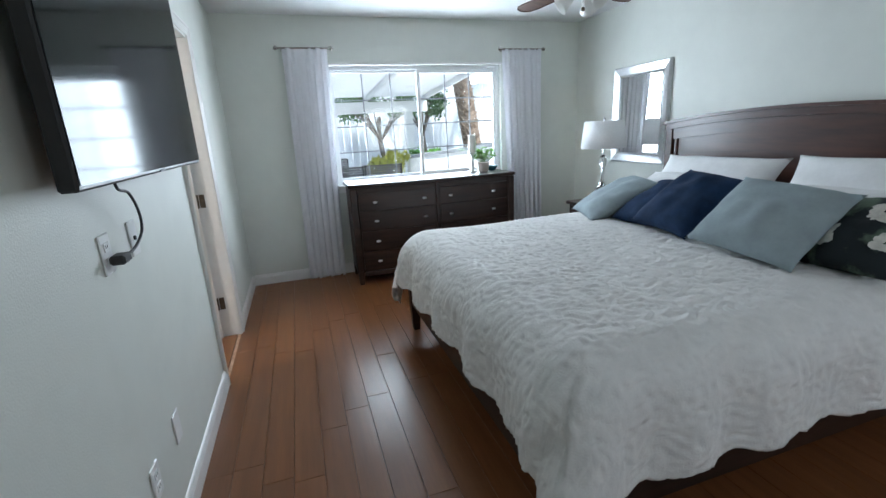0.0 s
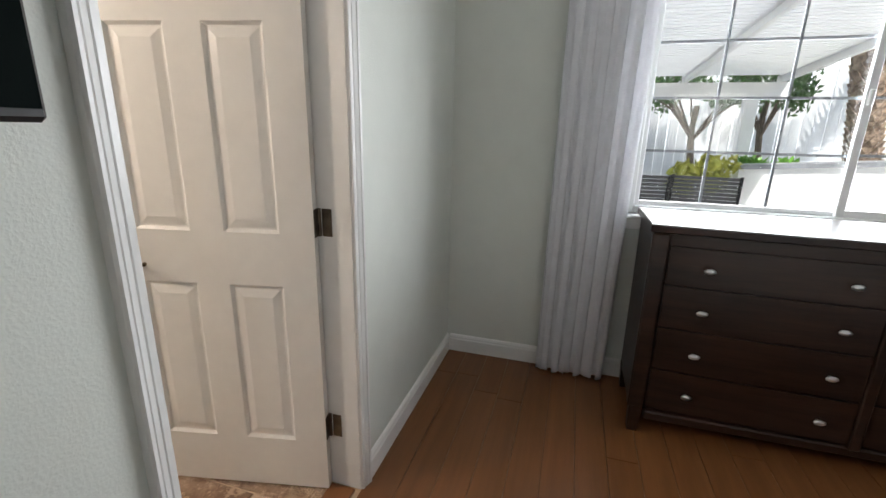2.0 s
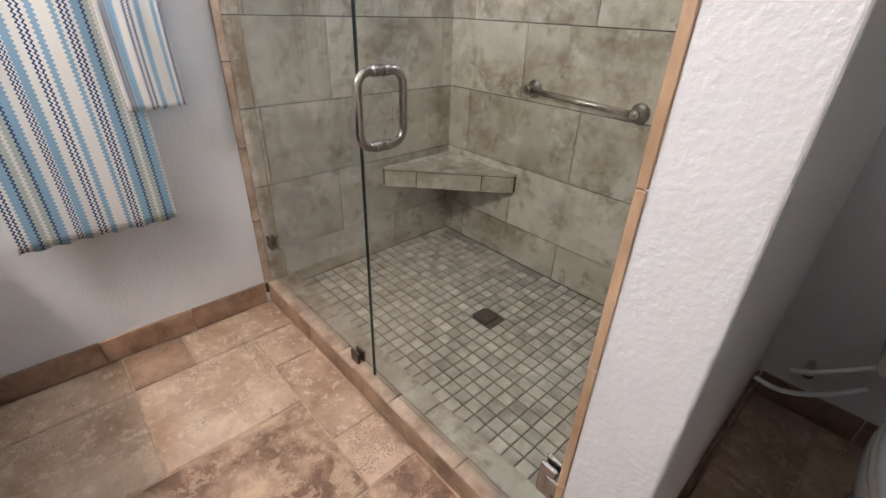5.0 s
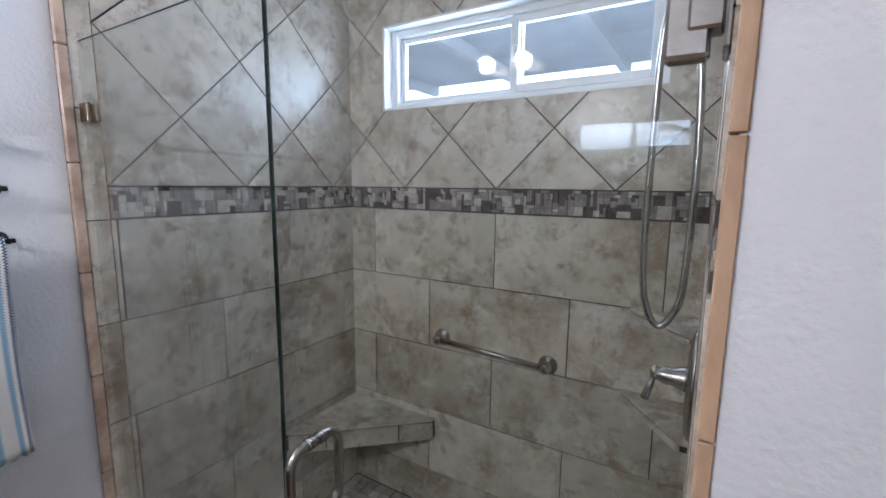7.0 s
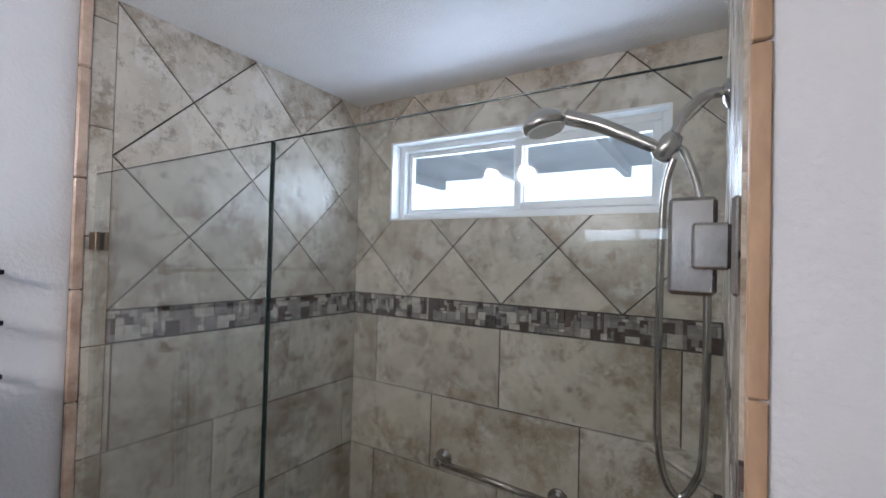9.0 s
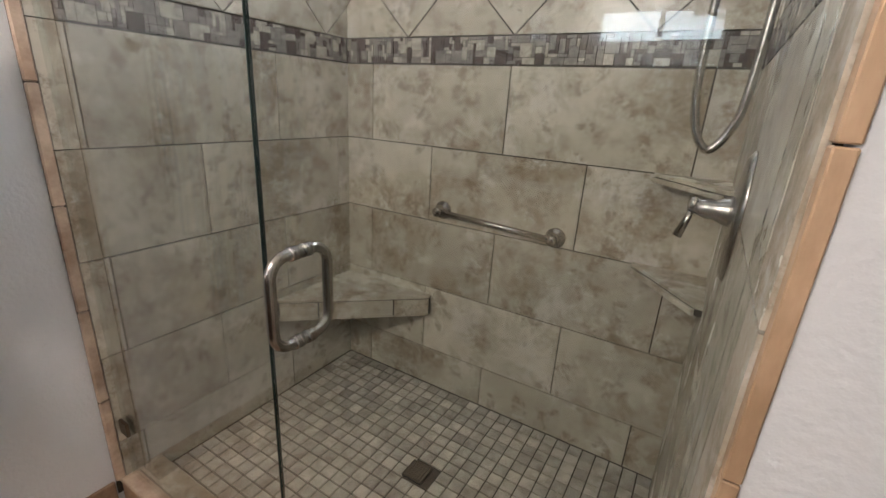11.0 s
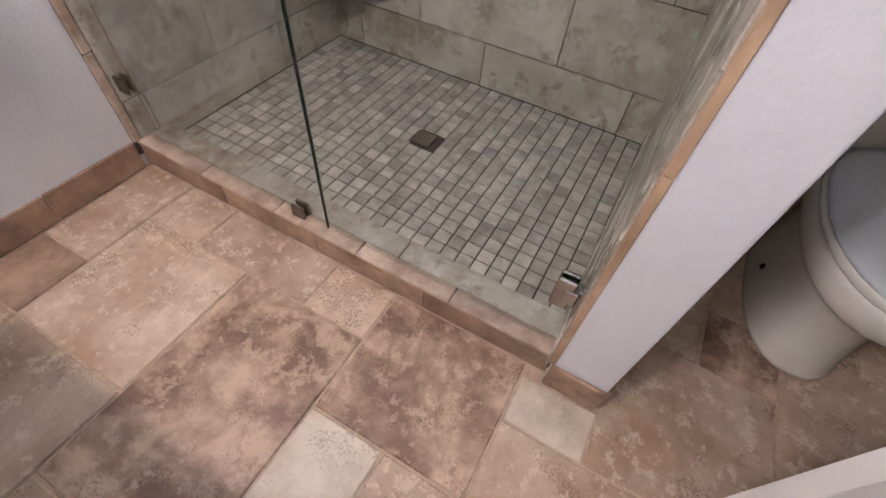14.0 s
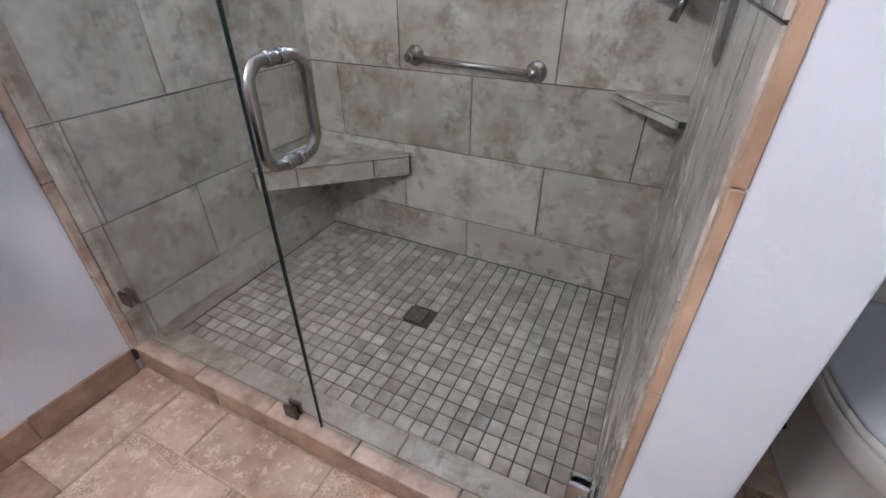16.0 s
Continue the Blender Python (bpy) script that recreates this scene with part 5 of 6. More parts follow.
corner_slab("corner_shelf", PX0, BY, -1, 0.218, 0.27, 0.858, 0.030, "small triangular stone corner shelf", "shelf")


def shower_valve():
    y, z = 4.16, 1.16
    d = thing("shower_valve", (PX0, y, z), "brushed nickel shower valve with lever on an oval plate", "shower valve")
    R = Matrix.Rotation(radians(-90), 4, "Y")
    bm = lathe([(0.074, 0), (0.074, 0.005), (0.064, 0.013), (0.03, 0.017)], 32, (PX0, y, z), R @ Matrix.Diagonal((1.65, 1, 1, 1)))
    part("plate", bm, nickel, d, "", True)
    part("stem", lathe([(0.030, 0.0), (0.026, 0.015), (0.018, 0.035), (0.020, 0.043), (0.015, 0.058), (0.012, 0.066), (0.001, 0.070)], 22, (PX0 - 0.01, y, z + 0.01), R), nickel, d, "", True)
    part("hub", lathe([(0.009, -0.010), (0.011, 0.004), (0.008, 0.014), (0.001, 0.018)], 14, (PX0 - 0.078, y, z + 0.012)), nickel, d, "", True)
    part("lever", tube([(PX0 - 0.078, y, z + 0.008), (PX0 - 0.084, y - 0.003, z - 0.016), (PX0 - 0.094, y - 0.006, z - 0.050)], 0.005, 12, taper=0.009), nickel, d, "", True)
    return d


shower_valve()


def hand_shower():
    y, zf = 4.16, 2.065
    d = thing("hand_shower", (PX0, y, zf), "brushed nickel hand shower on its arm with a long metal hose", "shower head")
    part("wall_flange", lathe([(0.030, 0), (0.028, 0.006), (0.014, 0.014)], 20, (PX0, y, zf), Matrix.Rotation(radians(-90), 4, "Y")), nickel, d, "", True)
    part("arm", tube(smooth_path([(PX0, y, zf), (PX0 - 0.035, y, zf + 0.004), (PX0 - 0.07, y - 0.005, zf - 0.02), (PX0 - 0.095, y - 0.01, zf - 0.07)], 6), 0.010, 12), nickel, d, "", True)
    part("holder", lathe([(0.010, -0.03), (0.020, -0.024), (0.021, 0.015), (0.014, 0.03)], 18, (PX0 - 0.107, y - 0.012, zf - 0.095), Matrix.Rotation(radians(35), 4, "Y")), nickel, d, "", True)
    head = Vector((PX0 - 0.36, y - 0.02, zf - 0.012))
    part("handle", tube(smooth_path([(PX0 - 0.10, y - 0.015, zf - 0.11), (PX0 - 0.16, y - 0.015, zf - 0.075), (PX0 - 0.24, y - 0.015, zf - 0.032), (PX0 - 0.31, y - 0.02, zf - 0.006)], 6), 0.012, 12, taper=0.018), nickel, d, "", True)
    m = Matrix.Translation(head) @ Matrix.Rotation(radians(165), 4, "Y")
    part("spray_head", lathe([(0.018, -0.028), (0.036, -0.018), (0.050, 0.0), (0.052, 0.012), (0.047, 0.018), (0.001, 0.016)], 28, (0, 0, 0), m), nickel, d, "", True)
    part("spray_face", lathe([(0.001, 0.0175), (0.044, 0.0185), (0.042, 0.021), (0.001, 0.021)], 28, (0, 0, 0), m), frosted, d, "pale grey spray face")
    hose = smooth_path([(PX0 - 0.095, y - 0.015, zf - 0.12), (PX0 - 0.112, y - 0.01, 1.86), (PX0 - 0.118, y, 1.6), (PX0 - 0.118, y + 0.005, 1.40), (PX0 - 0.104, y + 0.005, 1.31), (PX0 - 0.078, y + 0.005, 1.276), (PX0 - 0.052, y + 0.005, 1.31), (PX0 - 0.038, y, 1.38), (PX0 - 0.034, y, 1.65), (PX0 - 0.046, y, 1.85), (PX0 - 0.075, y - 0.005, 1.955), (PX0 - 0.095, y - 0.012, 1.965)], 22)
    bm = bmesh.new()
    # a ribbed metal hose: radius swells at each coil
    pts = [Vector(p) for p in hose]
    dense = []
    for a, b in zip(pts, pts[1:]):
        k = max(2, int((b - a).length / 0.004))
        dense += [a.lerp(b, i / k) for i in range(k)]
    seg, side, rings = 8, None, []
    for i, p in enumerate(dense):
        dirn = (dense[min(i + 1, len(dense) - 1)] - dense[max(i - 1, 0)]).normalized()
        if side is None:
            side = Vector((0, 1, 0))
        side = (side - dirn * side.dot(dirn)).normalized()
        oth = dirn.cross(side)
        r = 0.0082 if i % 2 else 0.0068
        rings.append([bm.verts.new(p + r * (math.cos(2 * math.pi * k / seg) * side + math.sin(2 * math.pi * k / seg) * oth)) for k in range(seg)])
    for a, b in zip(rings, rings[1:]):
        for k in range(seg):
            bm.faces.new((a[k], a[(k + 1) % seg], b[(k + 1) % seg], b[k]))
    part("hose", bm, nickel, d, "ribbed metal hose", True)
    return d


hand_shower()


def drain(x, y):
    d = thing("floor_drain", (x, y, SF), "square dark metal floor drain with a slotted grate", "drain")
    part("frame", box(x - 0.042, x + 0.042, y - 0.042, y + 0.042, SF - 0.004, SF + 0.0010, 0.001), black_iron, d)
    bm = bmesh.new()
    for k in range(7):
        o = -0.036 + 0.012 * k
        box(x + o - 0.0032, x + o + 0.0032, y - 0.039, y + 0.039, SF + 0.0012, SF + 0.004, 0, bm)
        box(x - 0.039, x + 0.039, y + o - 0.0032, y + o + 0.0032, SF + 0.0012, SF + 0.0036, 0, bm)
    part("grate", bm, nickel, d, "dull metal grate")
    return d


DRX, DRY = -2.535, 4.27
drain(DRX, DRY)


def toilet():
    x, yb = -1.19, 4.70
    d = thing("toilet", (x, 4.35, 0), "cream porcelain toilet with a pale grey seat", "toilet")

    def loft(sections, n=28):
        bm = bmesh.new()
        rings = []
        for z, yf, ybk, hw in sections:
            cy, hy = (yf + ybk) / 2, (ybk - yf) / 2
            ring = []
            for k in range(n):
                a = 2 * math.pi * k / n
                c, s = math.cos(a), math.sin(a)
                ring.append(bm.verts.new((x + hw * math.copysign(abs(c) ** 0.85, c), cy + hy * math.copysign(abs(s) ** 0.85, s), z)))
            rings.append(ring)
        for a, b in zip(rings, rings[1:]):
            for k in range(n):
                bm.faces.new((a[k], a[(k + 1) % n], b[(k + 1) % n], b[k]))
        bm.faces.new(rings[0])
        bm.faces.new(rings[-1])
        return bm
    part("bowl", loft([(0, 4.00, 4.62, 0.148), (0.012, 4.00, 4.62, 0.148), (0.05, 4.02, 4.61, 0.140), (0.14, 4.03, 4.60, 0.132), (0.22, 4.02, 4.58, 0.130), (0.265, 3.985, 4.57, 0.140), (0.295, 3.935, 4.55, 0.170), (0.32, 3.905, 4.54, 0.188), (0.345, 3.895, 4.53, 0.195), (0.38, 3.893, 4.52, 0.196), (0.395, 3.90, 4.52, 0.190)]), porcelain, d, "", True)
    part("seat", loft([(0.396, 3.90, 4.50, 0.19), (0.402, 3.895, 4.50, 0.196), (0.414, 3.895, 4.50, 0.196), (0.418, 3.90, 4.50, 0.19)]), porcelain, d, "cream seat ring", True)
    part("lid", loft([(0.4185, 3.905, 4.50, 0.188), (0.426, 3.90, 4.50, 0.192), (0.436, 3.91, 4.49, 0.184), (0.440, 3.95, 4.46, 0.150)]), seat_grey, d, "pale grey closed lid", True)
    part("tank", box(x - 0.225, x + 0.225, 4.50, yb, 0.39, 0.76, 0.03, seg=4), porcelain, d, "", True)
    part("tank_lid", box(x - 0.235, x + 0.235, 4.49, yb + 0.004, 0.762, 0.795, 0.012, seg=3), porcelain, d, "", True)
    part("flush_lever", tube([(x - 0.16, 4.497, 0.70), (x - 0.16, 4.478, 0.70), (x - 0.10, 4.474, 0.695)], 0.007, 8), chrome, d, "", True)
    for s in (-1, 1):
        part("bolt_cap", lathe([(0.010, 0), (0.009, 0.007), (0.001, 0.011)], 12, (x + s * 0.136, 4.28, 0.085), Matrix.Rotation(radians(90 * s), 4, "Y")), black_plastic, d)
    return d


toilet()
supply = thing("water_supply", (-1.50, BY, 0.2), "white water supply hose with a chrome valve by the toilet", "water valve")
part("hose", tube(smooth_path([(-1.52, 4.68, 0.22), (-1.56, 4.58, 0.26), (-1.52, 4.50, 0.33), (-1.40, 4.56, 0.40)], 6), 0.007, 8), plastic_white, supply, "", True)
part("hose", tube(smooth_path([(-1.625, 4.40, 0.30), (-1.56, 4.42, 0.285), (-1.48, 4.48, 0.29), (-1.40, 4.56, 0.32)], 6), 0.007, 8), plastic_white, supply, "", True)
part("valve", lathe([(0.012, 0), (0.012, 0.05), (0.018, 0.055), (0.018, 0.075)], 14, (-1.52, BY + 0.012, 0.21), Matrix.Rotation(radians(90), 4, "X")), chrome, supply, "", True)


def skirting(name, x0, x1, y0, y1, nrm, length=0.30):
    """Stone skirting: single tiles stood on edge along a wall."""
    L = math.hypot(x1 - x0, y1 - y0)
    n = max(1, round(L / length))
    base = structure(name, box(min(x0, x1 + (0.003 if x0 == x1 else 0)), max(x1, x0 + (0.003 if x0 == x1 else 0)), min(y0, y1), max(y1, y0 + (0.003 if y0 == y1 else 0)), 0, 0.085), floor_grout, "brown stone skirting tiles along the wall")
    for k in range(n):
        a, b = k / n + 0.0015 / L, (k + 1) / n - 0.0015 / L
        xa, xb, ya, yb = x0 + (x1 - x0) * a, x0 + (x1 - x0) * b, y0 + (y1 - y0) * a, y0 + (y1 - y0) * b
        if nrm[0]:
            bm = box(min(x0, x0 + nrm[0] * 0.012), max(x0, x0 + nrm[0] * 0.012), ya, yb, 0, 0.10, 0.003)
        else:
            bm = box(xa, xb, min(y0, y0 + nrm[1] * 0.012), max(y0, y0 + nrm[1] * 0.012), 0, 0.10, 0.003)
        part("skirting_tile", bm, skirt_stone, base)


skirting("skirting_west", TX, TX, 2.72, 3.635, (1, 0))
skirting("skirting_partition_end", PX0 + 0.012, PX1, PY, PY, (0, -1), 0.17)
skirting("skirting_partition", PX1, PX1, PY, BY, (1, 0))
skirting("skirting_toilet", PX1 + 0.013, BX, BY + 0.012, BY + 0.012, (0, -1))

# stone curb: bullnose caps in front, tile inside
for k in range(5):
    w = (PX0 + 0.012 - TX) / 5
    a, b = TX + k * w + 0.0015, TX + (k + 1) * w - 0.0015
    part("cap_stone", box(a, b, 3.648, GY + 0.016, 0.086, 0.100, 0.005, seg=2), curb_stone, curb, "pale rose-beige stone cap")
for k in range(4):
    w = (PX0 + 0.012 - TX) / 4
    a, b = TX + k * w + 0.0015, TX + (k + 1) * w - 0.0015
    part("face_stone", box(a, b, 3.652, 3.6645, 0, 0.0855, 0.002), skirt_stone, curb)
for k in range(3):
    a, b = TX + k * 0.61 + 0.002 - 0.2, TX + (k + 1) * 0.61 - 0.002 - 0.2
    a, b = max(a, TX + 0.012), min(b, PX0)
    part("inner_tile", box(a, b, GY + 0.018, 3.779, 0.0925, 0.0995, 0.002), wall_tile, curb)
    part("inner_tile", box(a, b, 3.7725, 3.7795, SF, 0.092, 0), wall_tile, curb)
# stone edge strips where the tile ends
n = 8
for k in range(n):
    z0, z1 = 0.10 + k * 0.305, min(0.10 + (k + 1) * 0.305 - 0.002, CZ)
    part("edge_stone", box(TX + 0.0062, TX + 0.018, 3.636, 3.664, z0, z1, 0.004), curb_stone, left_lining, "rose-beige stone edge strip")
    part("edge_stone", box(PX0 + 0.003, PX0 + 0.019, PY - 0.004, PY + 0.019, z0, z1, 0.0015), edge_tan, right_lining, "tan stone edge strip")


# ---- outside ----
ground = structure("ground", box(-60, 60, NY + 0.16, 200, -0.30, -0.10), concrete, "pale concrete patio and yard")

def patio_cover():
    d = thing("patio_cover", (-0.5, 7.7, -0.1), "white wooden patio cover with boards, beam and post", "patio cover")
    slope = lambda y: 2.52 - (y - 4.96) * 0.060
    for k in range(56):
        y0 = 4.97 + k * 0.10
        bm = box(-1.2, 2.9, y0, y0 + 0.092, slope(y0) , slope(y0) + 0.02)
        part("roof_board", bm, roof_panel, d)
    for k in range(4):
        x = -1.1 + k * 1.3
        bm = bmesh.new()
        prism(bm, [(4.96, slope(4.96) - 0.12), (10.6, slope(10.6) - 0.12), (10.6, slope(10.6) - 0.004), (4.96, slope(4.96) - 0.004)], lambda a, b, c: (x + c, a, b), 0.05)
        part("rafter", bm, stucco, d)
    part("beam", box(-1.2, 2.9, 10.35, 10.49, slope(10.4) - 0.36, slope(10.4) - 0.125), stucco, d)
    for x in (-1.0, 2.45):
        part("post", box(x - 0.09, x + 0.09, 10.33, 10.51, -0.1, slope(10.4) - 0.361, 0.01), stucco, d, "white square post")


patio_cover()


def garden_fence():
    d = thing("garden_fence", (0, 13.6, -0.1), "tall whitewashed board fence at the end of the yard", "fence")
    for k in range(90):
        x = -9 + k * 0.21
        part("board", box(x, x + 0.20, 13.6 + 0.012 * (k % 2), 13.63 + 0.012 * (k % 2), -0.1, 2.75 + 0.03 * math.sin(k * 2.1)), fence_white, d)
    part("rail", box(-9, 9.9, 13.645, 13.70, 0.5, 0.6), fence_white, d)
    part("rail", box(-9, 9.9, 13.645, 13.70, 2.2, 2.3), fence_white, d)


garden_fence()


def planter_wall():
    d = thing("planter_wall", (3.5, 9.2, -0.1), "low curved white stucco garden wall with grey coping", "garden wall")
    wall, cop = bmesh.new(), bmesh.new()
    pts = []
    for k in range(25):
        u = k / 24
        x = 2.2 + 5.5 * u
        y = 9.6 - 1.2 * math.sin(u * 2.2)
        pts.append((x, y, 0.85 + 0.55 * u))
    for bm, lo, hi, t in ((wall, None, 0.0, 0.10), (cop, 0.001, 0.06, 0.15)):
        prev = None
        for x, y, z in pts:
            a = z + lo if lo is not None else -0.1
            col = [bm.verts.new((x, y - t, a)), bm.verts.new((x, y + t, a)), bm.verts.new((x, y + t, z + hi)), bm.verts.new((x, y - t, z + hi))]
            if prev:
                for i in range(4):
                    bm.faces.new((prev[i], prev[(i + 1) % 4], col[(i + 1) % 4], col[i]))
            else:
                bm.faces.new(col)
            prev = col
        bm.faces.new(prev)
    part("wall", wall, stucco, d)
    part("coping", cop, coping_grey, d, "grey coping")


planter_wall()


def palm(x, y, lean, h, seed, label):
    d = thing("palm_tree", (x, y, -0.1), label, "palm tree")
    bm = bmesh.new()
    path = lambda t: Vector((x + lean * (t / h) ** 1.4 * h * 0.28, y, -0.1 + t))
    tube([path(h * k / 12) for k in range(13)], 0.21, 12, bm=bm, taper=0.17)
    trunk = part("trunk", bm, palm_bark, d, "rough brown palm trunk")
    rnd = random.Random(seed)
    bm = bmesh.new()
    for k in range(int(h / 0.085)):
        c = path(k * 0.085)
        for j in range(9):
            a = 2 * math.pi * (j + 0.5 * (k % 2)) / 9 + rnd.uniform(-0.1, 0.1)
            r = 0.20 - 0.03 * k * 0.085 / h
            o = Vector((math.cos(a), math.sin(a), 0))
            s = Vector((-math.sin(a), math.cos(a), 0))
            v = [bm.verts.new(c + o * r + s * 0.065), bm.verts.new(c + o * r - s * 0.065), bm.verts.new(c + o * (r + rnd.uniform(0.03, 0.07)) + Vector((0, 0, 0.10))), bm.verts.new(c + o * (r - 0.02) + Vector((0, 0, 0.10)))]
            bm.faces.new((v[0], v[1], v[2]))
            bm.faces.new((v[1], v[3], v[2]))
            bm.faces.new((v[3], v[0], v[2]))
    part("leaf_scars", bm, palm_bark, trunk)
    crown = bmesh.new()
    top = path(h)
    for k in range(16):
        a = rnd.uniform(0, 6.28)
        up = rnd.uniform(0.2, 1.0)
        pts = [top + Vector((math.cos(a) * s, math.sin(a) * s, up * s - 0.42 * s * s)) for s in (0, 0.4, 0.8, 1.2, 1.6, 1.9)]
        tube(pts, 0.018, 4, bm=crown, taper=0.004)
        for p, q in zip(pts, pts[1:]):
            for f in (0, 0.2, 0.4, 0.6, 0.8):
                m = p.lerp(q, f)
                for sgn in (1, -1):
                    tip = m + (q - p).normalized() * 0.25 + Vector((-math.sin(a), math.cos(a), -0.25)) * 0.42 * sgn + Vector((0, 0, -0.12))
                    crown.faces.new([crown.verts.new(c) for c in (m, m + (q - p).normalized() * 0.05, tip)])
    part("crown", crown, leaf_yellow if seed % 2 else leaf_green, d, "feathery fronds")


palm(4.05, 10.3, -0.55, 4.2, 3, "leaning palm tree with a rough brown trunk")
palm(4.85, 10.6, 0.45, 4.4, 4, "second leaning palm tree with a rough brown trunk")


def leaf_cloud(bm, centre, r, n, size, rnd):
    for k in range(n):
        v = Vector((rnd.gauss(0, 1), rnd.gauss(0, 1), rnd.gauss(0, 1))).normalized() * r * rnd.uniform(0.3, 1.0)
        p = Vector(centre) + Vector((v.x, v.y, v.z * 0.75))
        m = Matrix.Translation(p) @ Euler((rnd.uniform(0, 6.28), rnd.uniform(0, 6.28), rnd.uniform(0, 6.28))).to_matrix().to_4x4()
        s = size * rnd.uniform(0.6, 1.3)
        bm.faces.new([bm.verts.new(m @ Vector(c)) for c in ((-s, 0, 0), (0, -0.45 * s, 0.1 * s), (s, 0, 0), (0, 0.45 * s, 0.1 * s))])


def garden_tree(x, y, h, seed, label):
    d = thing("garden_tree", (x, y, -0.1), label, "tree")
    rnd = random.Random(seed)
    bm = tube(smooth_path([(x, y, -0.1), (x + 0.05, y, 0.6), (x - 0.03, y, h * 0.55), (x, y, h * 0.75)], 4), 0.075, 8, taper=0.045)
    crown = bmesh.new()
    for k in range(9):
        a = rnd.uniform(0, 6.28)
        e = Vector((x + math.cos(a) * rnd.uniform(0.4, 0.95), y + math.sin(a) * rnd.uniform(0.3, 0.8), h * rnd.uniform(0.72, 1.05)))
        tube(smooth_path([(x, y, h * 0.5), ((x + e.x) / 2, (y + e.y) / 2, h * 0.72), tuple(e)], 3), 0.03, 6, bm=bm, taper=0.008)
        leaf_cloud(crown, e, rnd.uniform(0.28, 0.48), 170, 0.06, rnd)
    part("trunk", bm, bark, d, "grey-brown trunk with limbs")
    part("crown", crown, leaf_green, d, "loose crown of small green leaves")


garden_tree(2.0, 11.6, 2.4, 11, "small garden tree with a loose green crown before the fence")
garden_tree(3.4, 12.6, 2.6, 12, "bushy green garden tree by the fence")
garden_tree(-0.8, 12.3, 2.5, 13, "bushy green garden tree by the fence")


def shrub(x, y, h, w, material, seed, label):
    d = thing("shrub", (x, y, -0.1), label, "shrub")
    rnd = random.Random(seed)
    stems, leaves = bmesh.new(), bmesh.new()
    for k in range(16):
        a, r = rnd.uniform(0, 6.28), rnd.uniform(0.2, 1) * w
        tip = Vector((x + r * math.cos(a), y + r * math.sin(a), h * rnd.uniform(0.55, 1)))
        tube([(x, y, -0.1), ((x + tip.x) / 2, (y + tip.y) / 2, tip.z * 0.6), tuple(tip)], 0.010, 5, bm=stems, taper=0.004)
        leaf_cloud(leaves, tip, 0.16, 26, 0.085, rnd)
    part("stems", stems, bark, d)
    part("leaves", leaves, material, d, "broad leaves")


shrub(1.75, 9.6, 0.95, 0.35, leaf_yellow, 21, "yellow-green leafy shrub by the patio")
shrub(2.75, 9.9, 0.95, 0.35, leaf_bright, 22, "bright green leafy shrub by the patio post")
shrub(0.2, 11.8, 1.5, 0.6, leaf_green, 23, "dark green shrub before the fence")
shrub(3.3, 9.75, 0.6, 0.4, leaf_green, 24, "low green shrub by the garden wall")


def patio_chair():
    d = thing("patio_chair", (0, 0, -0.1), "dark wicker patio chair with metal frame on the patio", "chair", "patio chairs")
    z = -0.1
    part("seat", box(-0.25, 0.25, -0.25, 0.25, z + 0.42, z + 0.45, 0.012), wicker, d, "woven seat")
    bm = bmesh.new()
    for k in range(17):
        zz = z + 0.48 + k * 0.034
        box(-0.25, 0.25, -0.28 - k * 0.006, -0.265 - k * 0.006, zz, zz + 0.028, 0, bm)
    part("backrest", bm, wicker, d, "woven slatted backrest")
    for sx in (-1, 1):
        part("arm", tube(smooth_path([(sx * 0.27, -0.30, z + 0.68), (sx * 0.28, 0.0, z + 0.66), (sx * 0.27, 0.24, z + 0.62)], 4), 0.016, 8), black_iron, d)
        part("leg", tube([(sx * 0.27, 0.24, z), (sx * 0.27, 0.24, z + 0.63)], 0.014, 8), black_iron, d)
        part("leg", tube([(sx * 0.27, -0.24, z), (sx * 0.26, -0.385, z + 1.06)], 0.014, 8), black_iron, d)
    return d


chair = patio_chair()
chair.matrix_basis = pose(0.52, 7.0, -0.1, 0, 0, 4)
copy_thing(chair, pose(1.15, 7.1, -0.1, 0, 0, -6))
copy_thing(chair, pose(0.45, 9.0, -0.1, 0, 0, 150))
eave = thing("roof_eave", (-3.5, 5.4, 2.4), "grey-white house eave with rafters over the shower window", "roof", kind="structure")
part("soffit", box(-6, -1.25, BY + 0.20, 6.6, 2.44, 2.47), fence_white, eave)
for k in range(6):
    part("rafter", box(-5.6 + k * 0.8, -5.55 + k * 0.8, BY + 0.20, 6.6, 2.36, 2.439), stucco, eave)

# an emitting sheet stands in for the washed-out sky
sky_glow = mat("sky_glow", (0.8, 0.85, 0.9), 1.0)
sky_glow.node_tree.nodes["Principled BSDF"].inputs["Emission Color"].default_value = (0.93, 0.97, 1, 1)
sky_glow.node_tree.nodes["Principled BSDF"].inputs["Emission Strength"].default_value = 2.2
structure("backdrop", box(-90, 90, 60, 60.2, -1, 45), sky_glow, "glowing white sheet standing in for the bright sky beyond the yard")

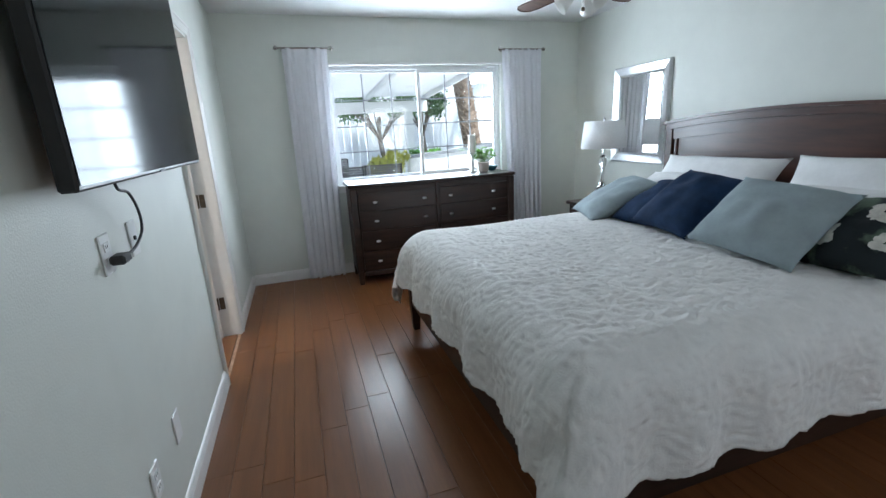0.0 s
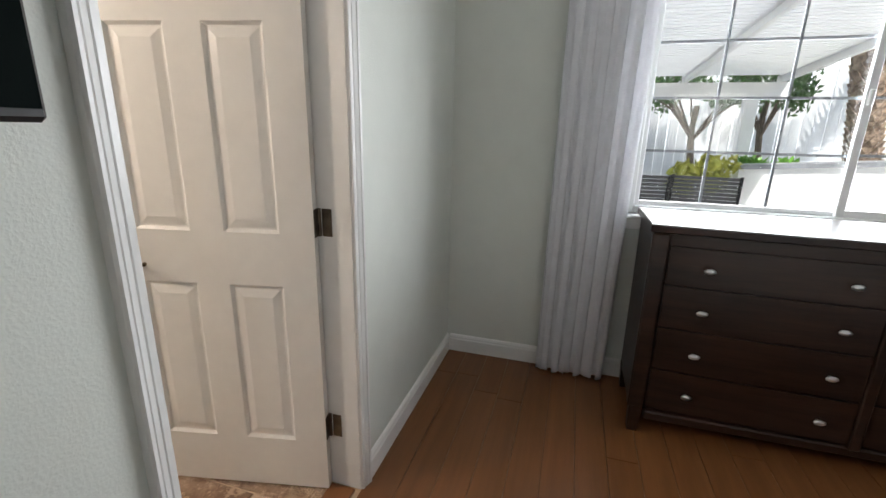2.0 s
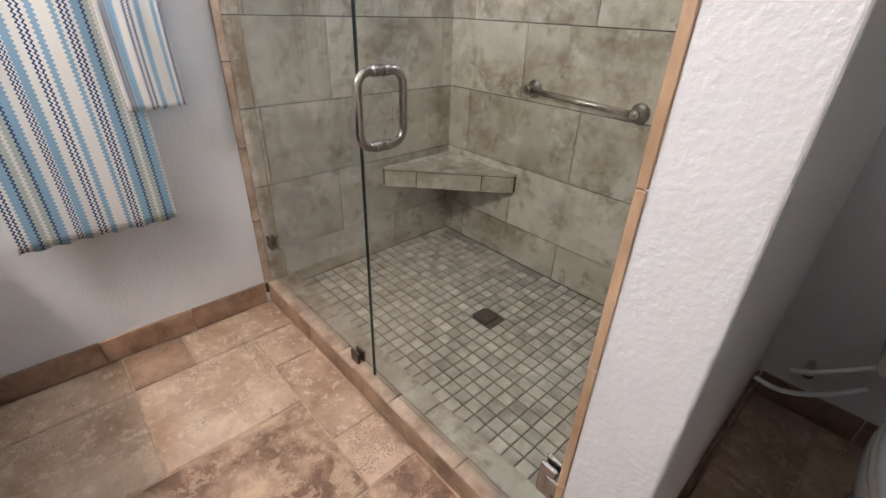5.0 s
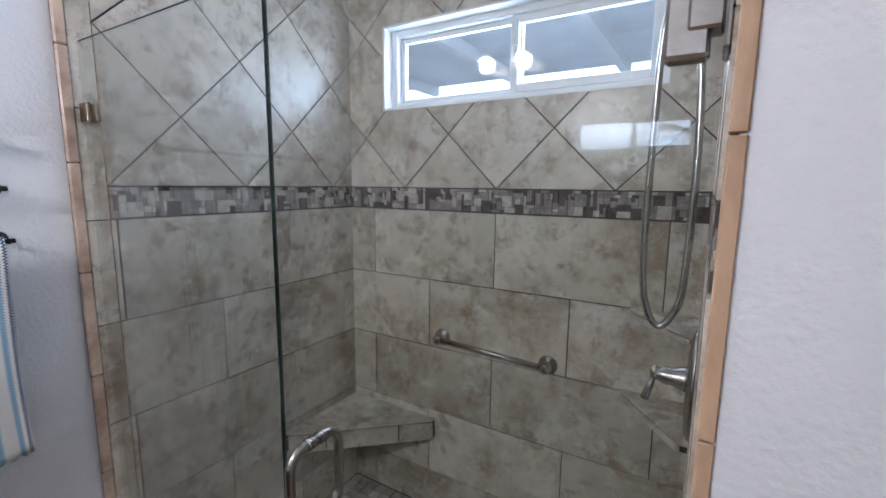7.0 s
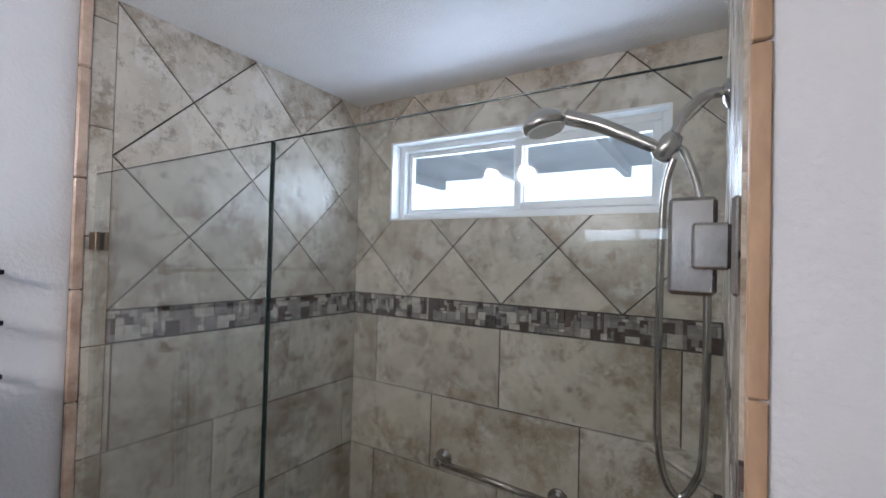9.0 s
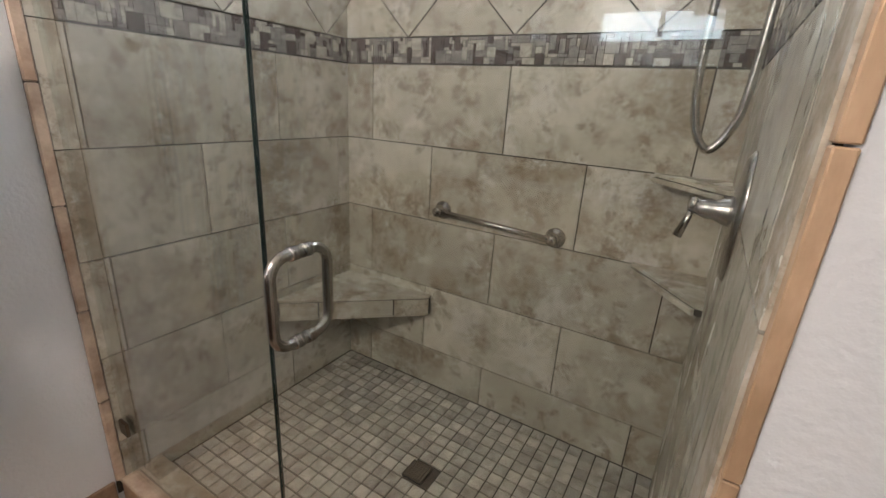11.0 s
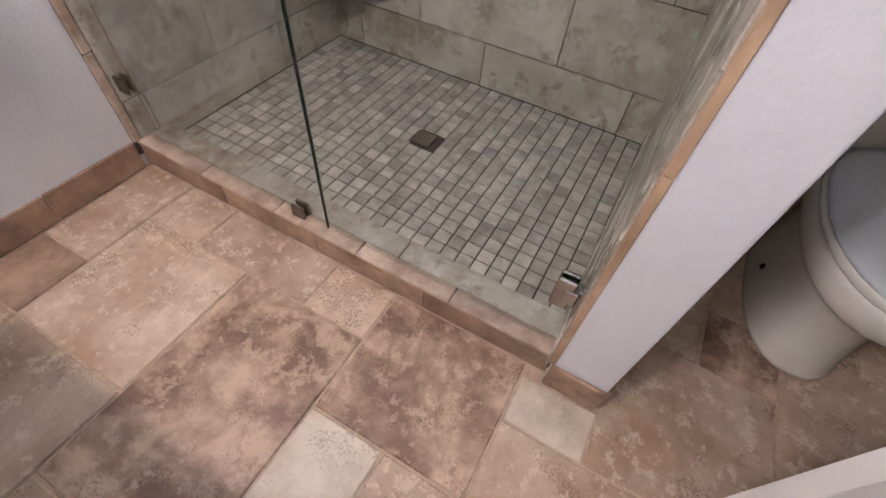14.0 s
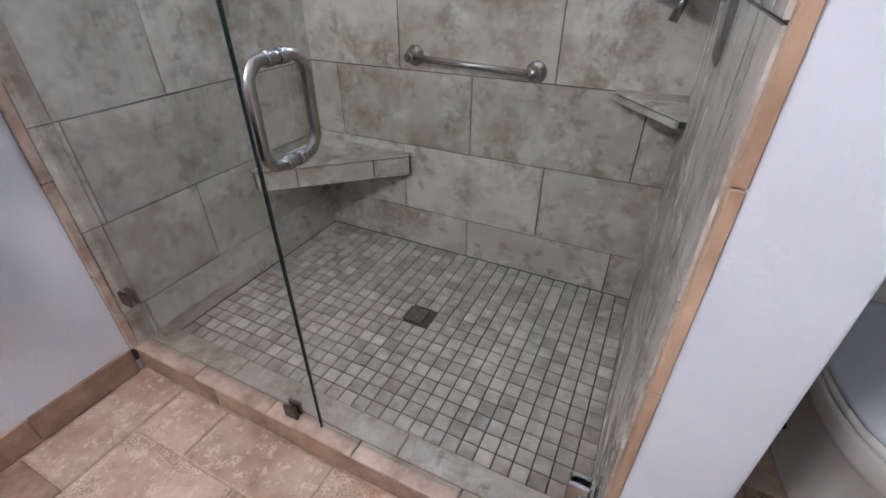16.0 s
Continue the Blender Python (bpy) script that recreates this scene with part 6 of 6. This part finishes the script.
# ---- pieces ----
def chamfer_tile(name, w, h, d, c, material):
    """A flat tile w by h, top at z = 0, with chamfered edges."""
    bm = bmesh.new()
    rings = []
    for z, i in ((-d, 0), (-c, 0), (0, c)):
        rings.append([bm.verts.new(v) for v in ((-w / 2 + i, -h / 2 + i, z), (w / 2 - i, -h / 2 + i, z), (w / 2 - i, h / 2 - i, z), (-w / 2 + i, h / 2 - i, z))])
    for a, b in zip(rings, rings[1:]):
        for k in range(4):
            bm.faces.new((a[k], a[(k + 1) % 4], b[(k + 1) % 4], b[k]))
    bm.faces.new(rings[-1])
    return link_mesh(name, bm, material)


# laminate planks, run towards the window
rnd = random.Random(2)
PW, PL = 0.127, 1.21
k = 0
x = WX + 0.001
while x < EX:
    w = min(PW, EX - x)
    y = SY - rnd.uniform(0, PL)
    while y < NY:
        a, b = max(y, SY), min(y + PL, NY)
        if b - a > 0.02 and w > 0.02:
            me = chamfer_tile("plank", w - 0.0012, b - a - 0.0012, 0.012, 0.0012, wood_floor)
            piece("plank", me, (x + w / 2, (a + b) / 2, 0), floor)
        y += PL
    x += PW

# travertine blocks
GX, GYS, GP = -3.287, 3.480, 0.2075
cells = {}
blocks = [(3, -3, 2, 3, 1), (1, -2, 2, 2, 0), (5, -1, 2, 2, 1), (5, -3, 1, 2, 2), (6, -2, 1, 1, 0), (2, 0, 2, 1, 0), (4, 0, 1, 1, 0), (7, 0, 1, 1, 2), (0, -1, 1, 2, 0), (1, 0, 1, 1, 0), (0, -2, 1, 1, 3), (1, -4, 2, 2, 0), (7, -2, 2, 2, 0), (3, -4, 1, 1, 0), (4, -4, 2, 1, 0), (8, 0, 2, 2, 0), (10, 1, 2, 2, 0), (9, 2, 1, 1, 1), (8, 2, 1, 2, 0)]
for i, j, w, h, c in blocks:
    for a in range(w):
        for b in range(h):
            cells[(i + a, j + b)] = True
for j in range(-7, 7):
    for i in range(0, 13):
        if (i, j) not in cells:
            for w, h in rnd.sample([(2, 2), (2, 1), (1, 2), (2, 3), (3, 2)], 4) + [(1, 1)]:
                if all((i + a, j + b) not in cells and i + a < 13 for a in range(w) for b in range(h)):
                    for a in range(w):
                        for b in range(h):
                            cells[(i + a, j + b)] = True
                    blocks.append((i, j, w, h, 1 if rnd.random() < 0.12 else 0))
                    break
stones = (travertine, travertine_brown, travertine_pale, skirt_stone)
for i, j, w, h, c in blocks:
    x0, x1 = GX + GP * i, GX + GP * (i + w)
    y0, y1 = GYS + GP * j, GYS + GP * (j + h)
    x0, x1 = max(x0, TX + 0.013), min(x1, BX)
    y0 = max(y0, VY)
    if i < 8 and y1 > 3.4:
        y1 = min(y1, 3.651 if i < 7 else PY - 0.013)
    y1 = min(y1, BY + 0.012)
    if i + w > 8 and i < 8 and y1 > PY:
        x0 = max(x0, PX1)
    if x1 - x0 < 0.02 or y1 - y0 < 0.02 or (y0 >= 3.64 and x1 <= PX1 + 0.02):
        continue
    me = chamfer_tile("tile", x1 - x0 - 0.007, y1 - y0 - 0.007, 0.014, 0.003, stones[c])
    piece("tile", me, ((x0 + x1) / 2, (y0 + y1) / 2, rnd.uniform(-0.0008, 0)), bath_floor)

# mosaic of the shower floor
MPX, MPY = (PX0 - TX - 0.014) / 29, (BY - 0.003 - 3.782) / 18.5
me = chamfer_tile("mosaic", MPX - 0.0052, MPY - 0.0052, 0.006, 0.0014, mosaic_tile)
rest = bmesh.new()
count = 0
nx, ny = 29, 19
for j in range(ny):
    for i in range(nx):
        x, y = TX + 0.014 + MPX * (i + 0.5), BY - 0.003 - MPY * (18.5 - j)
        if (abs(x - DRX) < 0.052 and abs(y - DRY) < 0.052):
            continue
        if j < 10:
            piece("mosaic_tile", me, (x, y, SF), shower_floor)
            count += 1
        else:
            box(x - MPX / 2 + 0.0026, x + MPX / 2 - 0.0026, y - MPY / 2 + 0.0026, y + MPY / 2 - 0.0026, SF - 0.006, SF, 0.001, rest)
tagged(part("mosaic_rest", rest, mosaic_joined, shower_floor, "small beige stone mosaic tiles"), kind="stuff")


# wall tiles: running bond below, a mosaic band, diamonds above
def tile_wall(parent, place, a0, a1, joint, holes=(), flip=1, tip=None):
    G, T = 0.0045, 0.007

    def solid(polys):
        bm = bmesh.new()
        for p in polys:
            if flip < 0:
                p = p[::-1]
            prism(bm, p, place, T)
        me = link_mesh("wall_tile", bm, wall_tile)
        piece("wall_tile", me, (0, 0, 0), parent)
    L = 0.6215
    for r in range(5):
        z0, z1 = max(ROWS_Z[r], SF), ROWS_Z[r + 1]
        start = joint + (0 if r % 2 == 0 else L / 2)
        k0 = math.floor((a0 - start) / L)
        a = start + k0 * L
        while a < a1:
            b0, b1 = max(a + G / 2, a0), min(a + L - G / 2, a1)
            if b1 - b0 > 0.01:
                solid([[(b0, z0 + G / 2), (b1, z0 + G / 2), (b1, z1 - G / 2), (b0, z1 - G / 2)]])
            a += L
    # diamonds
    h = 0.2225
    tip = joint if tip is None else tip
    regions = [(a0, a1, BAND1 + 0.003, CZ)]
    if holes:
        hx0, hx1, hz0, hz1 = holes
        regions = [(a0, hx0, BAND1 + 0.003, CZ), (hx1, a1, BAND1 + 0.003, CZ), (hx0, hx1, BAND1 + 0.003, hz0), (hx0, hx1, hz1, CZ)]
    i0, i1 = math.floor((a0 - tip) / h) - 1, math.ceil((a1 - tip) / h) + 1
    for j in range(0, 6):
        for i in range(i0, i1 + 1):
            if (i + j) % 2 == 0:
                continue
            cx, cz, q = tip + i * h, BAND1 + j * h, h - G * 0.8
            dia = [(cx - q, cz), (cx, cz - q), (cx + q, cz), (cx, cz + q)]
            polys = [p for p in (clip_rect(dia, *r) for r in regions) if p]
            if polys:
                solid(polys)
    # band of small glass and stone tesserae
    rb = random.Random(int(abs(a0) * 100))
    bands = [bmesh.new() for _ in range(1)]
    u = 0.0113
    nxb, nzb = int((a1 - a0) / u), 8
    taken = set()
    for j in range(nzb):
        for i in range(nxb):
            if (i, j) in taken:
                continue
            for w, hh in rb.sample([(4, 4), (2, 2), (4, 2), (2, 1), (1, 2), (3, 1), (2, 4), (1, 4), (3, 3)], 7) + [(1, 1)]:
                cellset = [(i + p, j + q) for p in range(w) for q in range(hh)]
                if all(c not in taken and c[0] < nxb and c[1] < nzb for c in cellset):
                    taken.update(cellset)
                    bm = bmesh.new()
                    x0, x1 = a0 + i * u + 0.0006, a0 + (i + w) * u - 0.0006
                    z0, z1 = BAND0 + 0.0008 + j * u, BAND0 + (j + hh) * u - 0.0006
                    p = [(x0, z0), (x1, z0), (x1, z1), (x0, z1)]
                    prism(bm, p if flip > 0 else p[::-1], place, T * rb.choice((0.75, 0.9, 1.0)))
                    TESS.append((bm, parent))
                    break


TESS = []
tile_wall(back_lining, lambda a, b, d: (a, BY + 0.004 - d, b), TX + 0.008, PX0 + 0.004, -2.525, (SX0, SX1, SZ0, SZ1))
tile_wall(left_lining, lambda a, b, d: (TX + 0.006 + d, a, b), 3.724, BY - 0.004, 4.36, (), -1, 4.168)
for k in range(9):
    # a narrow column of cut tiles beside the edge strip
    z0, z1 = max(SF, ROWS_Z[1] + (k - 1) * 0.307 + 0.0017), min(CZ, ROWS_Z[1] + k * 0.307 - 0.0017)
    bm = bmesh.new()
    prism(bm, [(3.666, z0), (3.666, z1), (3.7215, z1), (3.7215, z0)], lambda a, b, d: (TX + 0.006 + d, a, b), 0.007)
    piece("wall_tile", link_mesh("wall_tile", bm, wall_tile), (0, 0, 0), left_lining)
tile_wall(right_lining, lambda a, b, d: (PX0 + 0.006 - d, a, b), PY + 0.020, BY - 0.004, 4.36)
# the tesserae nearest the eye are single pieces, the rest one sheet per tone
near, tones = 0, {}
band_tones = [mat("band_tile_%s" % n, c, 0.22, 0.18, 40, second=tuple(min(1, v * 1.5) for v in c)) for n, c in (("umber", (0.075, 0.055, 0.048)), ("grey", (0.20, 0.18, 0.165)), ("sand", (0.36, 0.33, 0.28)))]
rb = random.Random(8)
for bm, parent in TESS:
    tone = rb.choice((0, 0, 1, 1, 1, 2, 2))
    if parent is back_lining and near < 290:
        near += 1
        me = link_mesh("tessera", bm, band_tones[tone])
        piece("tessera", me, (0, 0, 0), parent)
    else:
        key = (parent.name, tone)
        if key not in tones:
            tones[key] = (bmesh.new(), parent, tone)
        join(tones[key][0], bm)
for bm, parent, tone in tones.values():
    tagged(part("tesserae_rest", bm, band_tones[tone], parent, "small brown and grey mosaic tesserae"), kind="stuff")

# pale flowers printed on the dark cushion
rnd = random.Random(4)
for fx, fz, fr in ((-0.04, 0.07, 0.080), (0.10, -0.09, 0.07), (-0.13, -0.08, 0.055), (0.15, 0.09, 0.05)):
    bm = bmesh.new()
    for k in range(9):
        a = 2 * math.pi * k / 9 + rnd.uniform(-0.25, 0.25)
        rr = fr * rnd.uniform(0.42, 0.66)
        c = Vector((fx + rr * math.cos(a), 0, fz + rr * math.sin(a)))
        ring = []
        for q in range(11):
            g = 2 * math.pi * q / 11
            w = fr * rnd.uniform(0.26, 0.42)
            x, z = c.x + w * math.cos(g), c.z + w * math.sin(g)
            u, v = x / 0.235, z / 0.20
            th = (max(0, 1 - abs(u) ** 2.6) * max(0, 1 - abs(v) ** 2.6)) ** 0.55
            ring.append(bm.verts.new(fm @ Vector((x, 0.075 * th + 0.003 + 0.0003 * k + 0.018 * noise.noise(Vector((u * 2.4 + 27.9, v * 2.4, 9))) * th, z))))
        bm.faces.new(ring)
    ob = new("petal_print", link_mesh("petal_print", bm, petal_white))
    ob.parent = floral
